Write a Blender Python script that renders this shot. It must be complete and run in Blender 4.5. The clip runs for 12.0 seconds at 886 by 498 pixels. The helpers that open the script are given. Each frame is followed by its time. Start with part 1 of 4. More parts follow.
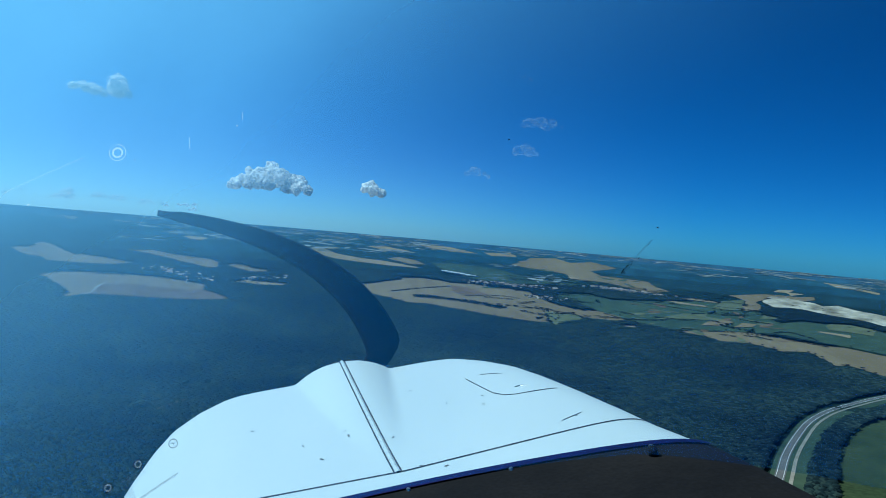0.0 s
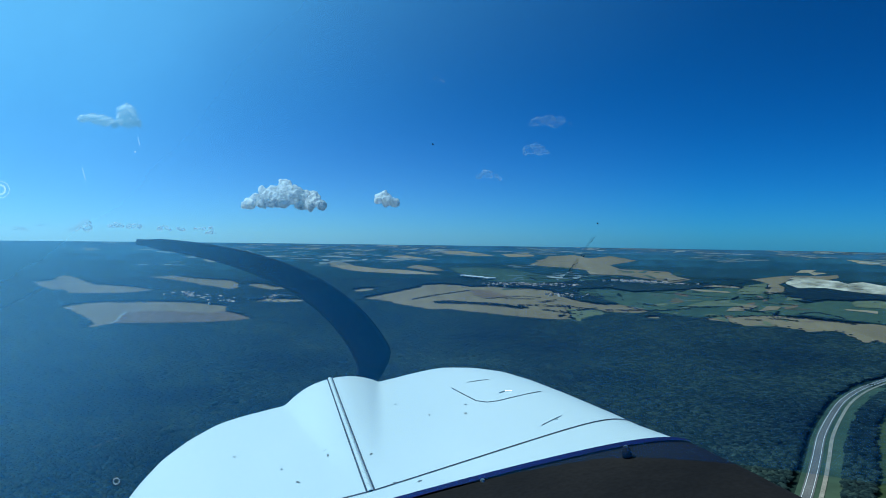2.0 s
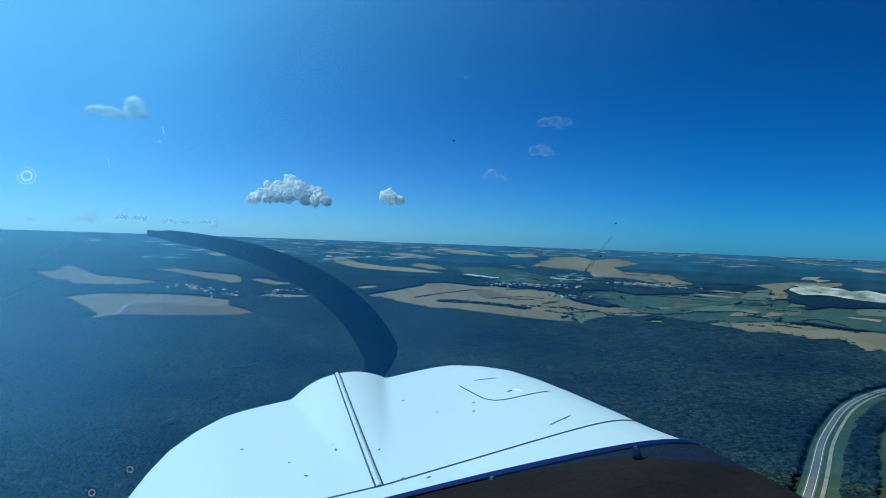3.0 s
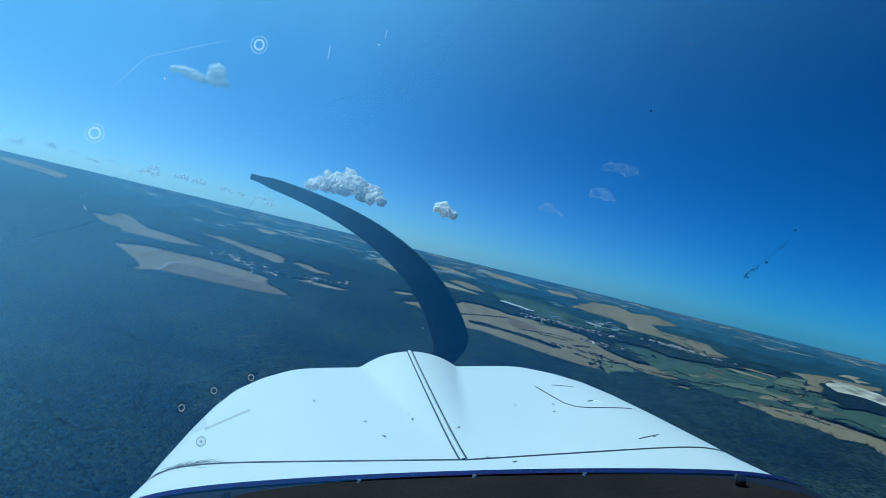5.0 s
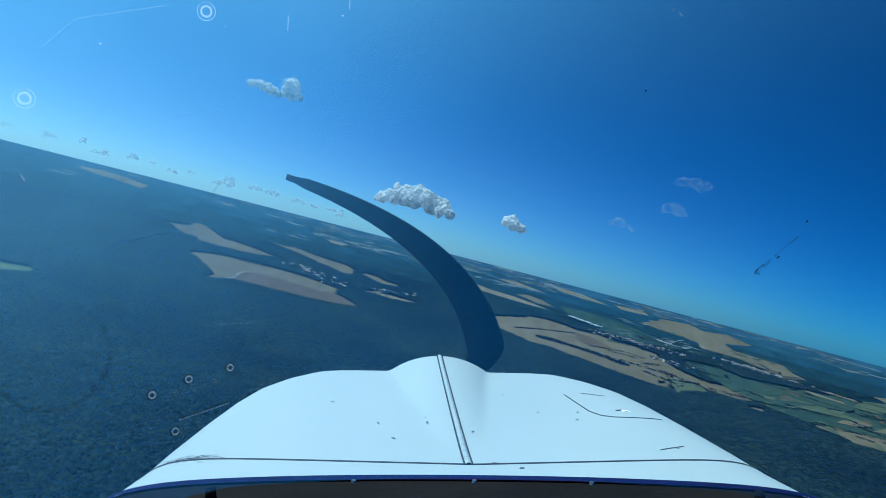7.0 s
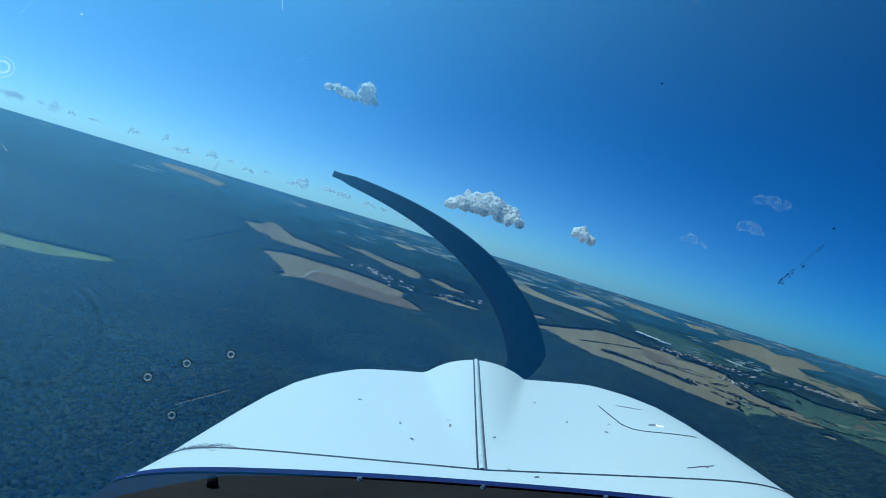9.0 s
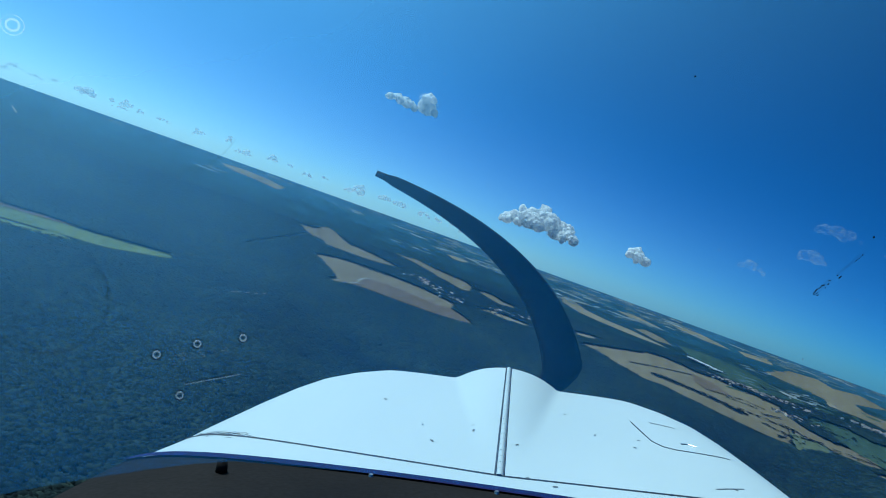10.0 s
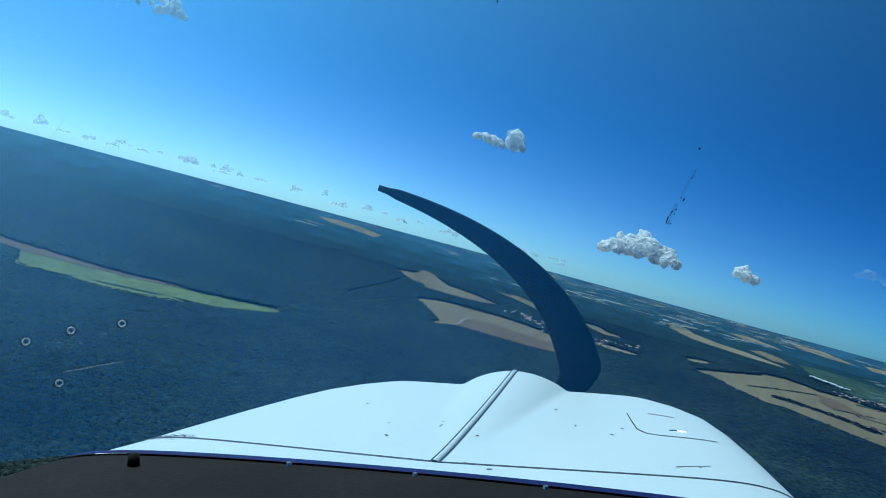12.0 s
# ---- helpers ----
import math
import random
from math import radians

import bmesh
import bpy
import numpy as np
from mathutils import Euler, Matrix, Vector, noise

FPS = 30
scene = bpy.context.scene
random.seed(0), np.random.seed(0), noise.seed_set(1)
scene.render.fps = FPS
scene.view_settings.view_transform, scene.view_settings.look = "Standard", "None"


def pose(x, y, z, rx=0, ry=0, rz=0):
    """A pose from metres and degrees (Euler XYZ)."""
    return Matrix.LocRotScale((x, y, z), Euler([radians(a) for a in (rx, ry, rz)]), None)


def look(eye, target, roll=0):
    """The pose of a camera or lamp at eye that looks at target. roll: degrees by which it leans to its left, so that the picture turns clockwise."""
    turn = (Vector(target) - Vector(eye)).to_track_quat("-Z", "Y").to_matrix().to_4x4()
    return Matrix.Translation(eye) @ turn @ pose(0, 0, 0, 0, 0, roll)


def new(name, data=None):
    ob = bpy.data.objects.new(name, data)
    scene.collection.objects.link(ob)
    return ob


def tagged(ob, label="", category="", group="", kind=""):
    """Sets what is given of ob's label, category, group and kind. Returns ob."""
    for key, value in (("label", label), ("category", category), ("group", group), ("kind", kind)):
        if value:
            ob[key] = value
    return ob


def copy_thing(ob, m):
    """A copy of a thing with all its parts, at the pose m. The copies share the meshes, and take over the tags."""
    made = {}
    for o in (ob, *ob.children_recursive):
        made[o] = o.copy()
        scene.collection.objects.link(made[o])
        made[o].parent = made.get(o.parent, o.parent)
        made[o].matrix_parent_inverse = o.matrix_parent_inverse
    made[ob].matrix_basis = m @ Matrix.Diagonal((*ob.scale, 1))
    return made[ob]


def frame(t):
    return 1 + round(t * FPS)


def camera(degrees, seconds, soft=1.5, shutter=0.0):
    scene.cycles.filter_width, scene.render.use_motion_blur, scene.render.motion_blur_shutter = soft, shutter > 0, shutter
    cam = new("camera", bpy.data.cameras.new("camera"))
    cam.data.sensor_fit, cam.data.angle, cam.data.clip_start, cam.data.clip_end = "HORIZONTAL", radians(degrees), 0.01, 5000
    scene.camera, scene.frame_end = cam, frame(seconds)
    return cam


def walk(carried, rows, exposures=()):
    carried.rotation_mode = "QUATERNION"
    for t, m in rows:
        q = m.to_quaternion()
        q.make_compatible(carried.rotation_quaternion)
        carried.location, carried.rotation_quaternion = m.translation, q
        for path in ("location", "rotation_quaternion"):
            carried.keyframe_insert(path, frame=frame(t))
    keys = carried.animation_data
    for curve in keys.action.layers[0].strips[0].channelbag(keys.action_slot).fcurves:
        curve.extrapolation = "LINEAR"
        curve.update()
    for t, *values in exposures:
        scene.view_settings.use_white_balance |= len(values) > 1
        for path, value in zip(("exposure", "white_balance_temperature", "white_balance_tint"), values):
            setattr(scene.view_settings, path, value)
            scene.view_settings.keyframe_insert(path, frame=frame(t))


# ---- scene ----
# ---- camera and its walk ----
cam = camera(56.0, 12.0, soft=0.85)


def eye(x, y, z, yaw, pitch, lean):
    """A camera at x, y, z that heads yaw degrees to the left of +y, looks up by pitch and leans to its left."""
    return pose(x, y, z, 90 + pitch, 0, yaw) @ pose(0, 0, 0, 0, 0, lean)


# seconds, place in metres, yaw, pitch, lean
ROWS = [
    (0, -0.232, -0.212, 400.141, -8.90, -1.20, 4.96),
    (0.5, -0.185, -0.202, 400.142, -8.57, -0.95, 3.18),
    (1, -0.119, -0.194, 400.156, -8.09, -0.94, 0.69),
    (1.5, -0.093, -0.189, 400.159, -7.72, -0.92, -0.03),
    (2, -0.110, -0.189, 400.153, -7.70, -0.89, 0.78),
    (2.5, -0.116, -0.193, 400.160, -7.72, -1.12, 1.01),
    (4.5, -0.237, -0.154, 400.062, -5.29, -0.14, 10.30),
    (5, -0.276, -0.145, 400.041, -4.25, -0.17, 13.62),
    (5.5, -0.286, -0.132, 400.027, -2.89, -0.25, 16.01),
    (6, -0.178, -0.108, 400.039, -1.15, -0.19, 13.21),
    (6.5, -0.125, -0.093, 400.040, 0.02, -0.13, 12.28),
    (7, -0.157, -0.094, 400.036, 0.50, -0.43, 14.48),
    (9, -0.075, -0.055, 400.041, 5.12, -1.20, 16.86),
    (9.5, -0.054, -0.032, 400.024, 7.02, -1.11, 18.49),
    (10, -0.029, -0.019, 400.029, 8.81, -1.53, 19.72),
    (10.5, 0.035, 0.001, 400.034, 10.66, -1.68, 19.18),
    (11, 0.102, 0.023, 400.033, 12.43, -1.62, 18.44),
    (11.5, 0.166, 0.047, 400.029, 14.17, -1.48, 17.75),
    (12, 0.278, 0.078, 400.026, 16.00, -1.04, 14.97),
]
EXPOSURES = [(0.0, -0.02, 5400, -4), (2.5, 0.03, 5400, -4), (4.5, 0.0, 5400, -4), (7.0, -0.06, 5400, -4), (9.5, -0.04, 5450, -4), (11.0, 0.0, 5500, -4), (12.0, 0.06, 5550, -4)]
walk(cam, [(r[0], eye(*r[1:])) for r in ROWS], EXPOSURES)
H = 400.0                                   # height of flight over the ground

# ---- sky and sun ----
SUN_AZ, SUN_EL = -64.0, 54.0                # degrees right of +y, degrees up
world = bpy.data.worlds.new("sky")
scene.world = world
world.use_nodes = True
wn = world.node_tree.nodes
sky = wn.new("ShaderNodeTexSky")
sky.sky_type = "NISHITA"
sky.sun_disc = False
sky.sun_elevation = radians(SUN_EL)
sky.sun_rotation = radians(SUN_AZ)
sky.altitude = 400
sky.air_density, sky.dust_density, sky.ozone_density = 0.52, 0.3, 3.0
wn["Background"].inputs["Strength"].default_value = 0.043
tint = wn.new("ShaderNodeMix")               # the deep blue of a very clear summer sky
tint.data_type, tint.blend_type = "RGBA", "MULTIPLY"
tint.inputs["Factor"].default_value = 1.0
tint.inputs["B"].default_value = (0.39, 0.632, 0.748, 1)
world.node_tree.links.new(sky.outputs[0], tint.inputs["A"])
clear_air = wn.new("ShaderNodeGamma")        # clear air: the light falls off faster away from the sun
clear_air.inputs["Gamma"].default_value = 1.6
world.node_tree.links.new(tint.outputs["Result"], clear_air.inputs["Color"])


def aim(direction, power, low=0.0, high=1.0):
    """How near a view direction comes to the given one, from 0 to 1."""
    way, dot, span, fall = wn.new("ShaderNodeTexCoord"), wn.new("ShaderNodeVectorMath"), wn.new("ShaderNodeMapRange"), wn.new("ShaderNodeMath")
    dot.operation, fall.operation = "DOT_PRODUCT", "POWER"
    dot.inputs[1].default_value, span.inputs["From Min"].default_value, fall.inputs[1].default_value = direction, low, power
    span.inputs["From Max"].default_value = high
    world.node_tree.links.new(way.outputs["Generated"], dot.inputs[0])
    world.node_tree.links.new(dot.outputs["Value"], span.inputs["Value"])
    world.node_tree.links.new(span.outputs[0], fall.inputs[0])
    return fall.outputs[0]


def glow(below, color, *factors):
    """Adds scattered light of one colour, as much as the factors multiplied say."""
    add, k = wn.new("ShaderNodeMix"), factors[0]
    for f in factors[1:]:
        times = wn.new("ShaderNodeMath")
        times.operation = "MULTIPLY"
        world.node_tree.links.new(k, times.inputs[0])
        world.node_tree.links.new(f, times.inputs[1])
        k = times.outputs[0]
    add.data_type, add.blend_type = "RGBA", "ADD"
    add.inputs["B"].default_value = (*color, 1)
    world.node_tree.links.new(k, add.inputs["Factor"])
    world.node_tree.links.new(below, add.inputs["A"])
    return add.outputs["Result"]


toward = Vector((math.sin(radians(SUN_AZ)), math.cos(radians(SUN_AZ)), 0))
hazy = glow(clear_air.outputs[0], (6.0, 13.2, 15.0), aim(toward * math.cos(radians(SUN_EL)) + Vector((0, 0, math.sin(radians(SUN_EL)))), 3.0))   # the bright sky round the sun
hazy = glow(hazy, (11.0, 8.2, 4.2), aim(toward, 1.2), aim((0, 0, -1), 2.5, -0.2, 0.0))      # pale haze low over the horizon below it
world.node_tree.links.new(hazy, wn["Background"].inputs[0])

lamp = bpy.data.lights.new("sun", "SUN")
lamp.energy, lamp.angle, lamp.color = 4.8, radians(0.53), (1.0, 0.95, 0.86)
sun = new("sun", lamp)
sd = Vector((math.sin(radians(SUN_AZ)) * math.cos(radians(SUN_EL)), math.cos(radians(SUN_AZ)) * math.cos(radians(SUN_EL)), math.sin(radians(SUN_EL))))
sun.matrix_world = look(sd * 1000 + Vector((0, 0, H)), (0, 0, H))


# ---- materials ----
def material(name, rough=0.8, metal=0.0):
    m = bpy.data.materials.new(name)
    m.use_nodes = True
    b = m.node_tree.nodes["Principled BSDF"]
    b.inputs["Roughness"].default_value, b.inputs["Metallic"].default_value = rough, metal
    if rough > 0.88:                          # soil, grass, leaves: no sheen
        b.inputs["Specular IOR Level"].default_value = 0.05
    return m, m.node_tree.nodes, m.node_tree.links, b


def ramp(nodes, stops):
    r = nodes.new("ShaderNodeValToRGB")
    while len(r.color_ramp.elements) < len(stops):
        r.color_ramp.elements.new(0.5)
    for e, (p, c) in zip(r.color_ramp.elements, stops):
        e.position, e.color = p, (*c, 1)
    return r


def grain(nodes, links, scale, detail=4.0, coords="world", stretch=(1, 1, 1)):
    """A noise over the place's metres, or over the thing's own."""
    n = nodes.new("ShaderNodeTexNoise")
    n.inputs["Scale"].default_value, n.inputs["Detail"].default_value = scale, detail
    if coords == "world":
        src = nodes.new("ShaderNodeNewGeometry").outputs["Position"]
    else:
        src = nodes.new("ShaderNodeTexCoord").outputs["Object"]
    mp = nodes.new("ShaderNodeMapping")
    mp.inputs["Scale"].default_value = stretch
    links.new(src, mp.inputs["Vector"])
    links.new(mp.outputs[0], n.inputs["Vector"])
    return n


def mixed(nodes, links, a, b, fac, mode="MULTIPLY"):
    x = nodes.new("ShaderNodeMix")
    x.data_type, x.blend_type = "RGBA", mode
    x.inputs["Factor"].default_value = fac
    links.new(a, x.inputs["A"])
    links.new(b, x.inputs["B"])
    return x.outputs["Result"]


def two_scale(name, dark, light, big, small, rough=0.85, bump=0.0, coords="world", stretch=(1, 1, 1), bump_scale=None, metal=0.0, soft=0.0):
    """Colour between dark and light by a broad and a fine noise, with a fine relief."""
    m, nodes, links, b = material(name, rough, metal)
    n1 = grain(nodes, links, big, 3, coords, stretch)
    n2 = grain(nodes, links, small, 5, coords, stretch)
    r1 = ramp(nodes, [(0.3, dark), (0.7, light)])
    links.new(n1.outputs["Fac"], r1.inputs[0])
    low, high = 0.62 + 0.26 * soft, 1.2 - 0.12 * soft
    r2 = ramp(nodes, [(0.25, (low, low, low)), (0.75, (high, high, high))])
    links.new(n2.outputs["Fac"], r2.inputs[0])
    links.new(mixed(nodes, links, r1.outputs[0], r2.outputs[0], 1.0), b.inputs["Base Color"])
    if bump:
        bp = nodes.new("ShaderNodeBump")
        bp.inputs["Distance"].default_value = bump
        n3 = grain(nodes, links, bump_scale or small, 4, coords, stretch)
        links.new(n3.outputs["Fac"], bp.inputs["Height"])
        links.new(bp.outputs[0], b.inputs["Normal"])
    return m


WOOD_FLOOR = two_scale("far_woodland", (0.012, 0.024, 0.019), (0.018, 0.032, 0.024), 0.0011, 0.03, 0.95, 3.0, bump_scale=0.05)
# aerial haze put into the colours: each ring bluer and paler outwards
HAZED_LAND = [(9400, two_scale("far_forest", (0.0095, 0.024, 0.025), (0.0155, 0.034, 0.034), 0.0016, 0.012, 0.95)),
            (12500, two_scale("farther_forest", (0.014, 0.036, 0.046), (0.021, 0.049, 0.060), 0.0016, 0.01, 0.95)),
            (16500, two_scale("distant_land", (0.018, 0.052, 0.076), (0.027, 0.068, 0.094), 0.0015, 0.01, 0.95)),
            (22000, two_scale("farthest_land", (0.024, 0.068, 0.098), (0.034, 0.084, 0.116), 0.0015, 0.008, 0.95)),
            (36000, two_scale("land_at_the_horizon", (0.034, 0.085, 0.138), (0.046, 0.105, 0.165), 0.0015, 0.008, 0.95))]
STUBBLE = two_scale("wheat_stubble", (0.148, 0.115, 0.068), (0.20, 0.158, 0.096), 0.004, 0.03, 0.95, soft=0.8, stretch=(1, 0.22, 1))
STUBBLE_PALE = two_scale("pale_stubble", (0.21, 0.168, 0.105), (0.28, 0.225, 0.145), 0.003, 0.03, 0.95, soft=0.8, stretch=(1, 0.22, 1))
PLOUGHED = two_scale("ploughed_soil", (0.108, 0.076, 0.048), (0.148, 0.105, 0.068), 0.004, 0.03, 0.95, soft=0.8, stretch=(1, 0.22, 1))
MEADOW = two_scale("meadow_grass", (0.032, 0.058, 0.043), (0.056, 0.084, 0.054), 0.004, 0.03, 0.95, soft=0.6)
LIGHT_MEADOW = two_scale("dry_meadow_grass", (0.085, 0.105, 0.060), (0.13, 0.14, 0.08), 0.004, 0.03, 0.95, soft=0.6)
GREEN_CROP = two_scale("green_crop", (0.115, 0.142, 0.050), (0.155, 0.18, 0.065), 0.008, 0.05, 0.95)
CHALK = two_scale("quarry_chalk", (0.15, 0.13, 0.09), (0.66, 0.60, 0.48), 0.009, 0.03, 0.95)

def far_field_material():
    """Far plots that differ from one to the next, dark to pale, with bluish haze painted into their colours."""
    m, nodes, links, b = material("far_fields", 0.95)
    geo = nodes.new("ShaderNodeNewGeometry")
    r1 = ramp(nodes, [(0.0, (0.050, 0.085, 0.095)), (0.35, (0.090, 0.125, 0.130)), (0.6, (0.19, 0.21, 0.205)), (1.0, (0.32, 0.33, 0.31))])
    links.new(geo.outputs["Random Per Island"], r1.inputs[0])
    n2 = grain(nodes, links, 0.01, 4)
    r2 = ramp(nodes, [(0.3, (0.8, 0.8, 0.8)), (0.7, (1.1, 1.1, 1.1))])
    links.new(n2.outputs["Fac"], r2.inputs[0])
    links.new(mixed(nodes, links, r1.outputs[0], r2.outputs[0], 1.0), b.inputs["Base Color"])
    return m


FAR_FIELD = far_field_material()
ASPHALT = two_scale("asphalt", (0.10, 0.10, 0.105), (0.15, 0.15, 0.15), 0.01, 0.3, 0.9)
GRAVEL = two_scale("gravel_track", (0.20, 0.185, 0.155), (0.30, 0.275, 0.235), 0.02, 0.3, 0.95)
PLASTER = two_scale("house_plaster", (0.62, 0.60, 0.56), (0.80, 0.78, 0.74), 0.05, 0.8, 0.9)
TILE_ROOF = two_scale("roof_tiles", (0.36, 0.27, 0.22), (0.52, 0.42, 0.36), 0.03, 0.8, 0.9)
SHED_ROOF = two_scale("pale_sheet_roof", (0.62, 0.64, 0.66), (0.80, 0.81, 0.82), 0.03, 0.8, 0.5)


def leaf_material():
    """Crowns that differ from one to the next, mottled by their leaves."""
    m, nodes, links, b = material("tree_crowns", 0.9)
    geo = nodes.new("ShaderNodeNewGeometry")
    # crown colours pushed towards blue to paint in haze over the forest
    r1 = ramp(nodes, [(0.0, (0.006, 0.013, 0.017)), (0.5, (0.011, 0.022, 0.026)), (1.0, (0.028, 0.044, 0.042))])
    links.new(geo.outputs["Random Per Island"], r1.inputs[0])
    n2 = grain(nodes, links, 0.10, 5)
    r2 = ramp(nodes, [(0.32, (0.62, 0.64, 0.68)), (0.68, (1.3, 1.28, 1.22))])
    links.new(n2.outputs["Fac"], r2.inputs[0])
    n3 = grain(nodes, links, 0.0022, 5)
    r3 = ramp(nodes, [(0.35, (0.60, 0.70, 0.85)), (0.50, (1.0, 1.05, 1.0)), (0.65, (1.45, 1.40, 1.2))])
    links.new(n3.outputs["Fac"], r3.inputs[0])
    c = mixed(nodes, links, r1.outputs[0], r2.outputs[0], 1.0)
    links.new(mixed(nodes, links, c, r3.outputs[0], 1.0), b.inputs["Base Color"])
    bp = nodes.new("ShaderNodeBump")
    bp.inputs["Distance"].default_value = 0.8
    n4 = grain(nodes, links, 0.7, 3)
    links.new(n4.outputs["Fac"], bp.inputs["Height"])
    links.new(bp.outputs[0], b.inputs["Normal"])
    return m


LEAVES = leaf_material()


def cloud_material():
    """White droplets: the light wanders some way through and comes out again."""
    m, nodes, links, b = material("cloud", 1.0)
    nodes.remove(b)
    d, t, both = nodes.new("ShaderNodeBsdfDiffuse"), nodes.new("ShaderNodeBsdfTranslucent"), nodes.new("ShaderNodeMixShader")
    both.inputs[0].default_value = 0.48
    bp = nodes.new("ShaderNodeBump")
    bp.inputs["Distance"].default_value = 5.0
    n2 = grain(nodes, links, 0.03, 6)
    links.new(n2.outputs["Fac"], bp.inputs["Height"])
    for x in (d, t):
        x.inputs["Color"].default_value = (1, 1, 1, 1)
        links.new(bp.outputs[0], x.inputs["Normal"])
    links.new(d.outputs[0], both.inputs[1])
    links.new(t.outputs[0], both.inputs[2])
    links.new(both.outputs[0], nodes["Material Output"].inputs["Surface"])
    return m


CLOUD = cloud_material()


def wisp_material(name, most, scale=0.007, low=0.25, high=0.75):
    """Thin cloud that the sky shows through, lit on both sides."""
    m, nodes, links, b = material(name, 1.0)
    nodes.remove(b)
    d, t, both = nodes.new("ShaderNodeBsdfDiffuse"), nodes.new("ShaderNodeBsdfTranslucent"), nodes.new("ShaderNodeMixShader")
    for x in (d, t):
        x.inputs["Color"].default_value = (0.90, 0.96, 1.0, 1)
    links.new(d.outputs[0], both.inputs[1])
    links.new(t.outputs[0], both.inputs[2])
    n = grain(nodes, links, scale, 4)
    r = nodes.new("ShaderNodeMapRange")
    r.inputs["From Min"].default_value, r.inputs["From Max"].default_value = low, high
    r.inputs["To Min"].default_value, r.inputs["To Max"].default_value = 0.0, most
    links.new(n.outputs["Fac"], r.inputs["Value"])
    clear, veil = nodes.new("ShaderNodeBsdfTransparent"), nodes.new("ShaderNodeMixShader")
    links.new(r.outputs[0], veil.inputs[0])
    links.new(clear.outputs[0], veil.inputs[1])
    links.new(both.outputs[0], veil.inputs[2])
    links.new(veil.outputs[0], nodes["Material Output"].inputs["Surface"])
    return m


WISP = wisp_material("thin_cloud", 0.16, 0.035, 0.38, 0.72)
HAZY = wisp_material("hazy_far_cloud", 0.36, 0.03, 0.25, 0.55)
FRINGE = wisp_material("ragged_cloud_edge", 0.30, 0.03, 0.42, 0.72)


def paint_material():
    """White enamel with faint grime, a little gloss and a slightly uneven skin."""
    m, nodes, links, b = material("white_aircraft_paint", 0.42)
    n1, n2 = grain(nodes, links, 3.0, 4, "own", (1, 0.35, 1)), grain(nodes, links, 45.0, 5, "own")
    r1 = ramp(nodes, [(0.3, (0.565, 0.60, 0.605)), (0.7, (0.61, 0.64, 0.645))])
    r2 = ramp(nodes, [(0.28, (0.93, 0.93, 0.92)), (0.42, (1, 1, 1))])
    links.new(n1.outputs["Fac"], r1.inputs[0])
    links.new(n2.outputs["Fac"], r2.inputs[0])
    links.new(mixed(nodes, links, r1.outputs[0], r2.outputs[0], 1.0), b.inputs["Base Color"])
    bp = nodes.new("ShaderNodeBump")
    bp.inputs["Distance"].default_value, bp.inputs["Strength"].default_value = 0.002, 0.3
    n3 = grain(nodes, links, 6.0, 2, "own")
    links.new(n3.outputs["Fac"], bp.inputs["Height"])
    links.new(bp.outputs[0], b.inputs["Normal"])
    return m


PAINT = paint_material()
SEAM = two_scale("dark_seam_sealant", (0.02, 0.022, 0.03), (0.05, 0.05, 0.06), 8.0, 90.0, 0.7, 0.0, "own")
NAVY = two_scale("navy_blue_edge_trim", (0.002, 0.002, 0.045), (0.004, 0.004, 0.075), 4.0, 60.0, 0.7, 0.0, "own")
BLACK = two_scale("black_glareshield_vinyl", (0.005, 0.005, 0.006), (0.013, 0.012, 0.012), 5.0, 120.0, 0.8, 0.0005, "own")
BLADE = two_scale("matt_black_blade_paint", (0.004, 0.0045, 0.006), (0.009, 0.0095, 0.012), 5.0, 60.0, 0.6, 0.0, "own")
BLADE.node_tree.nodes["Principled BSDF"].inputs["Specular IOR Level"].default_value = 0.15
NAVY.node_tree.nodes["Principled BSDF"].inputs["Specular IOR Level"].default_value = 0.12
BLACK.node_tree.nodes["Principled BSDF"].inputs["Specular IOR Level"].default_value = 0.08
STEEL = two_scale("zinc_screw", (0.45, 0.45, 0.46), (0.65, 0.65, 0.66), 50.0, 300.0, 0.35, 0.0, "own", metal=1.0)


# ---- building helpers ----
def mesh_of(bm, name, mat, smooth=True):
    me = bpy.data.meshes.new(name)
    bm.to_mesh(me)
    bm.free()
    if smooth:
        me.polygons.foreach_set("use_smooth", [True] * len(me.polygons))
    me.materials.append(mat)
    return me


def part(name, bm, mat, parent, label="", smooth=True):
    ob = new(name, mesh_of(bm, name, mat, smooth))
    ob.parent = parent
    return tagged(ob, label)


def thing(name, bm, mat, label, category, group="", kind="", smooth=True):
    return tagged(new(name, mesh_of(bm, name, mat, smooth)), label, category, group, kind)


R_FLAT, R_EDGE, D_EDGE = 2600.0, 4350.0, 36000.0


def drape(x, y, up=0.0):
    """The land at the plan's x, y: flat near by, then a shallow bowl that brings the distance, out to D_EDGE, within R_EDGE and keeps its bearing and dip."""
    d = math.hypot(x, y)
    if d <= R_FLAT:
        return Vector((x, y, up))
    r = R_FLAT + (R_EDGE - R_FLAT) * (1 - R_FLAT / d) / (1 - R_FLAT / D_EDGE)
    k = r / d
    return Vector((x * k, y * k, H * (1 - k) + up))


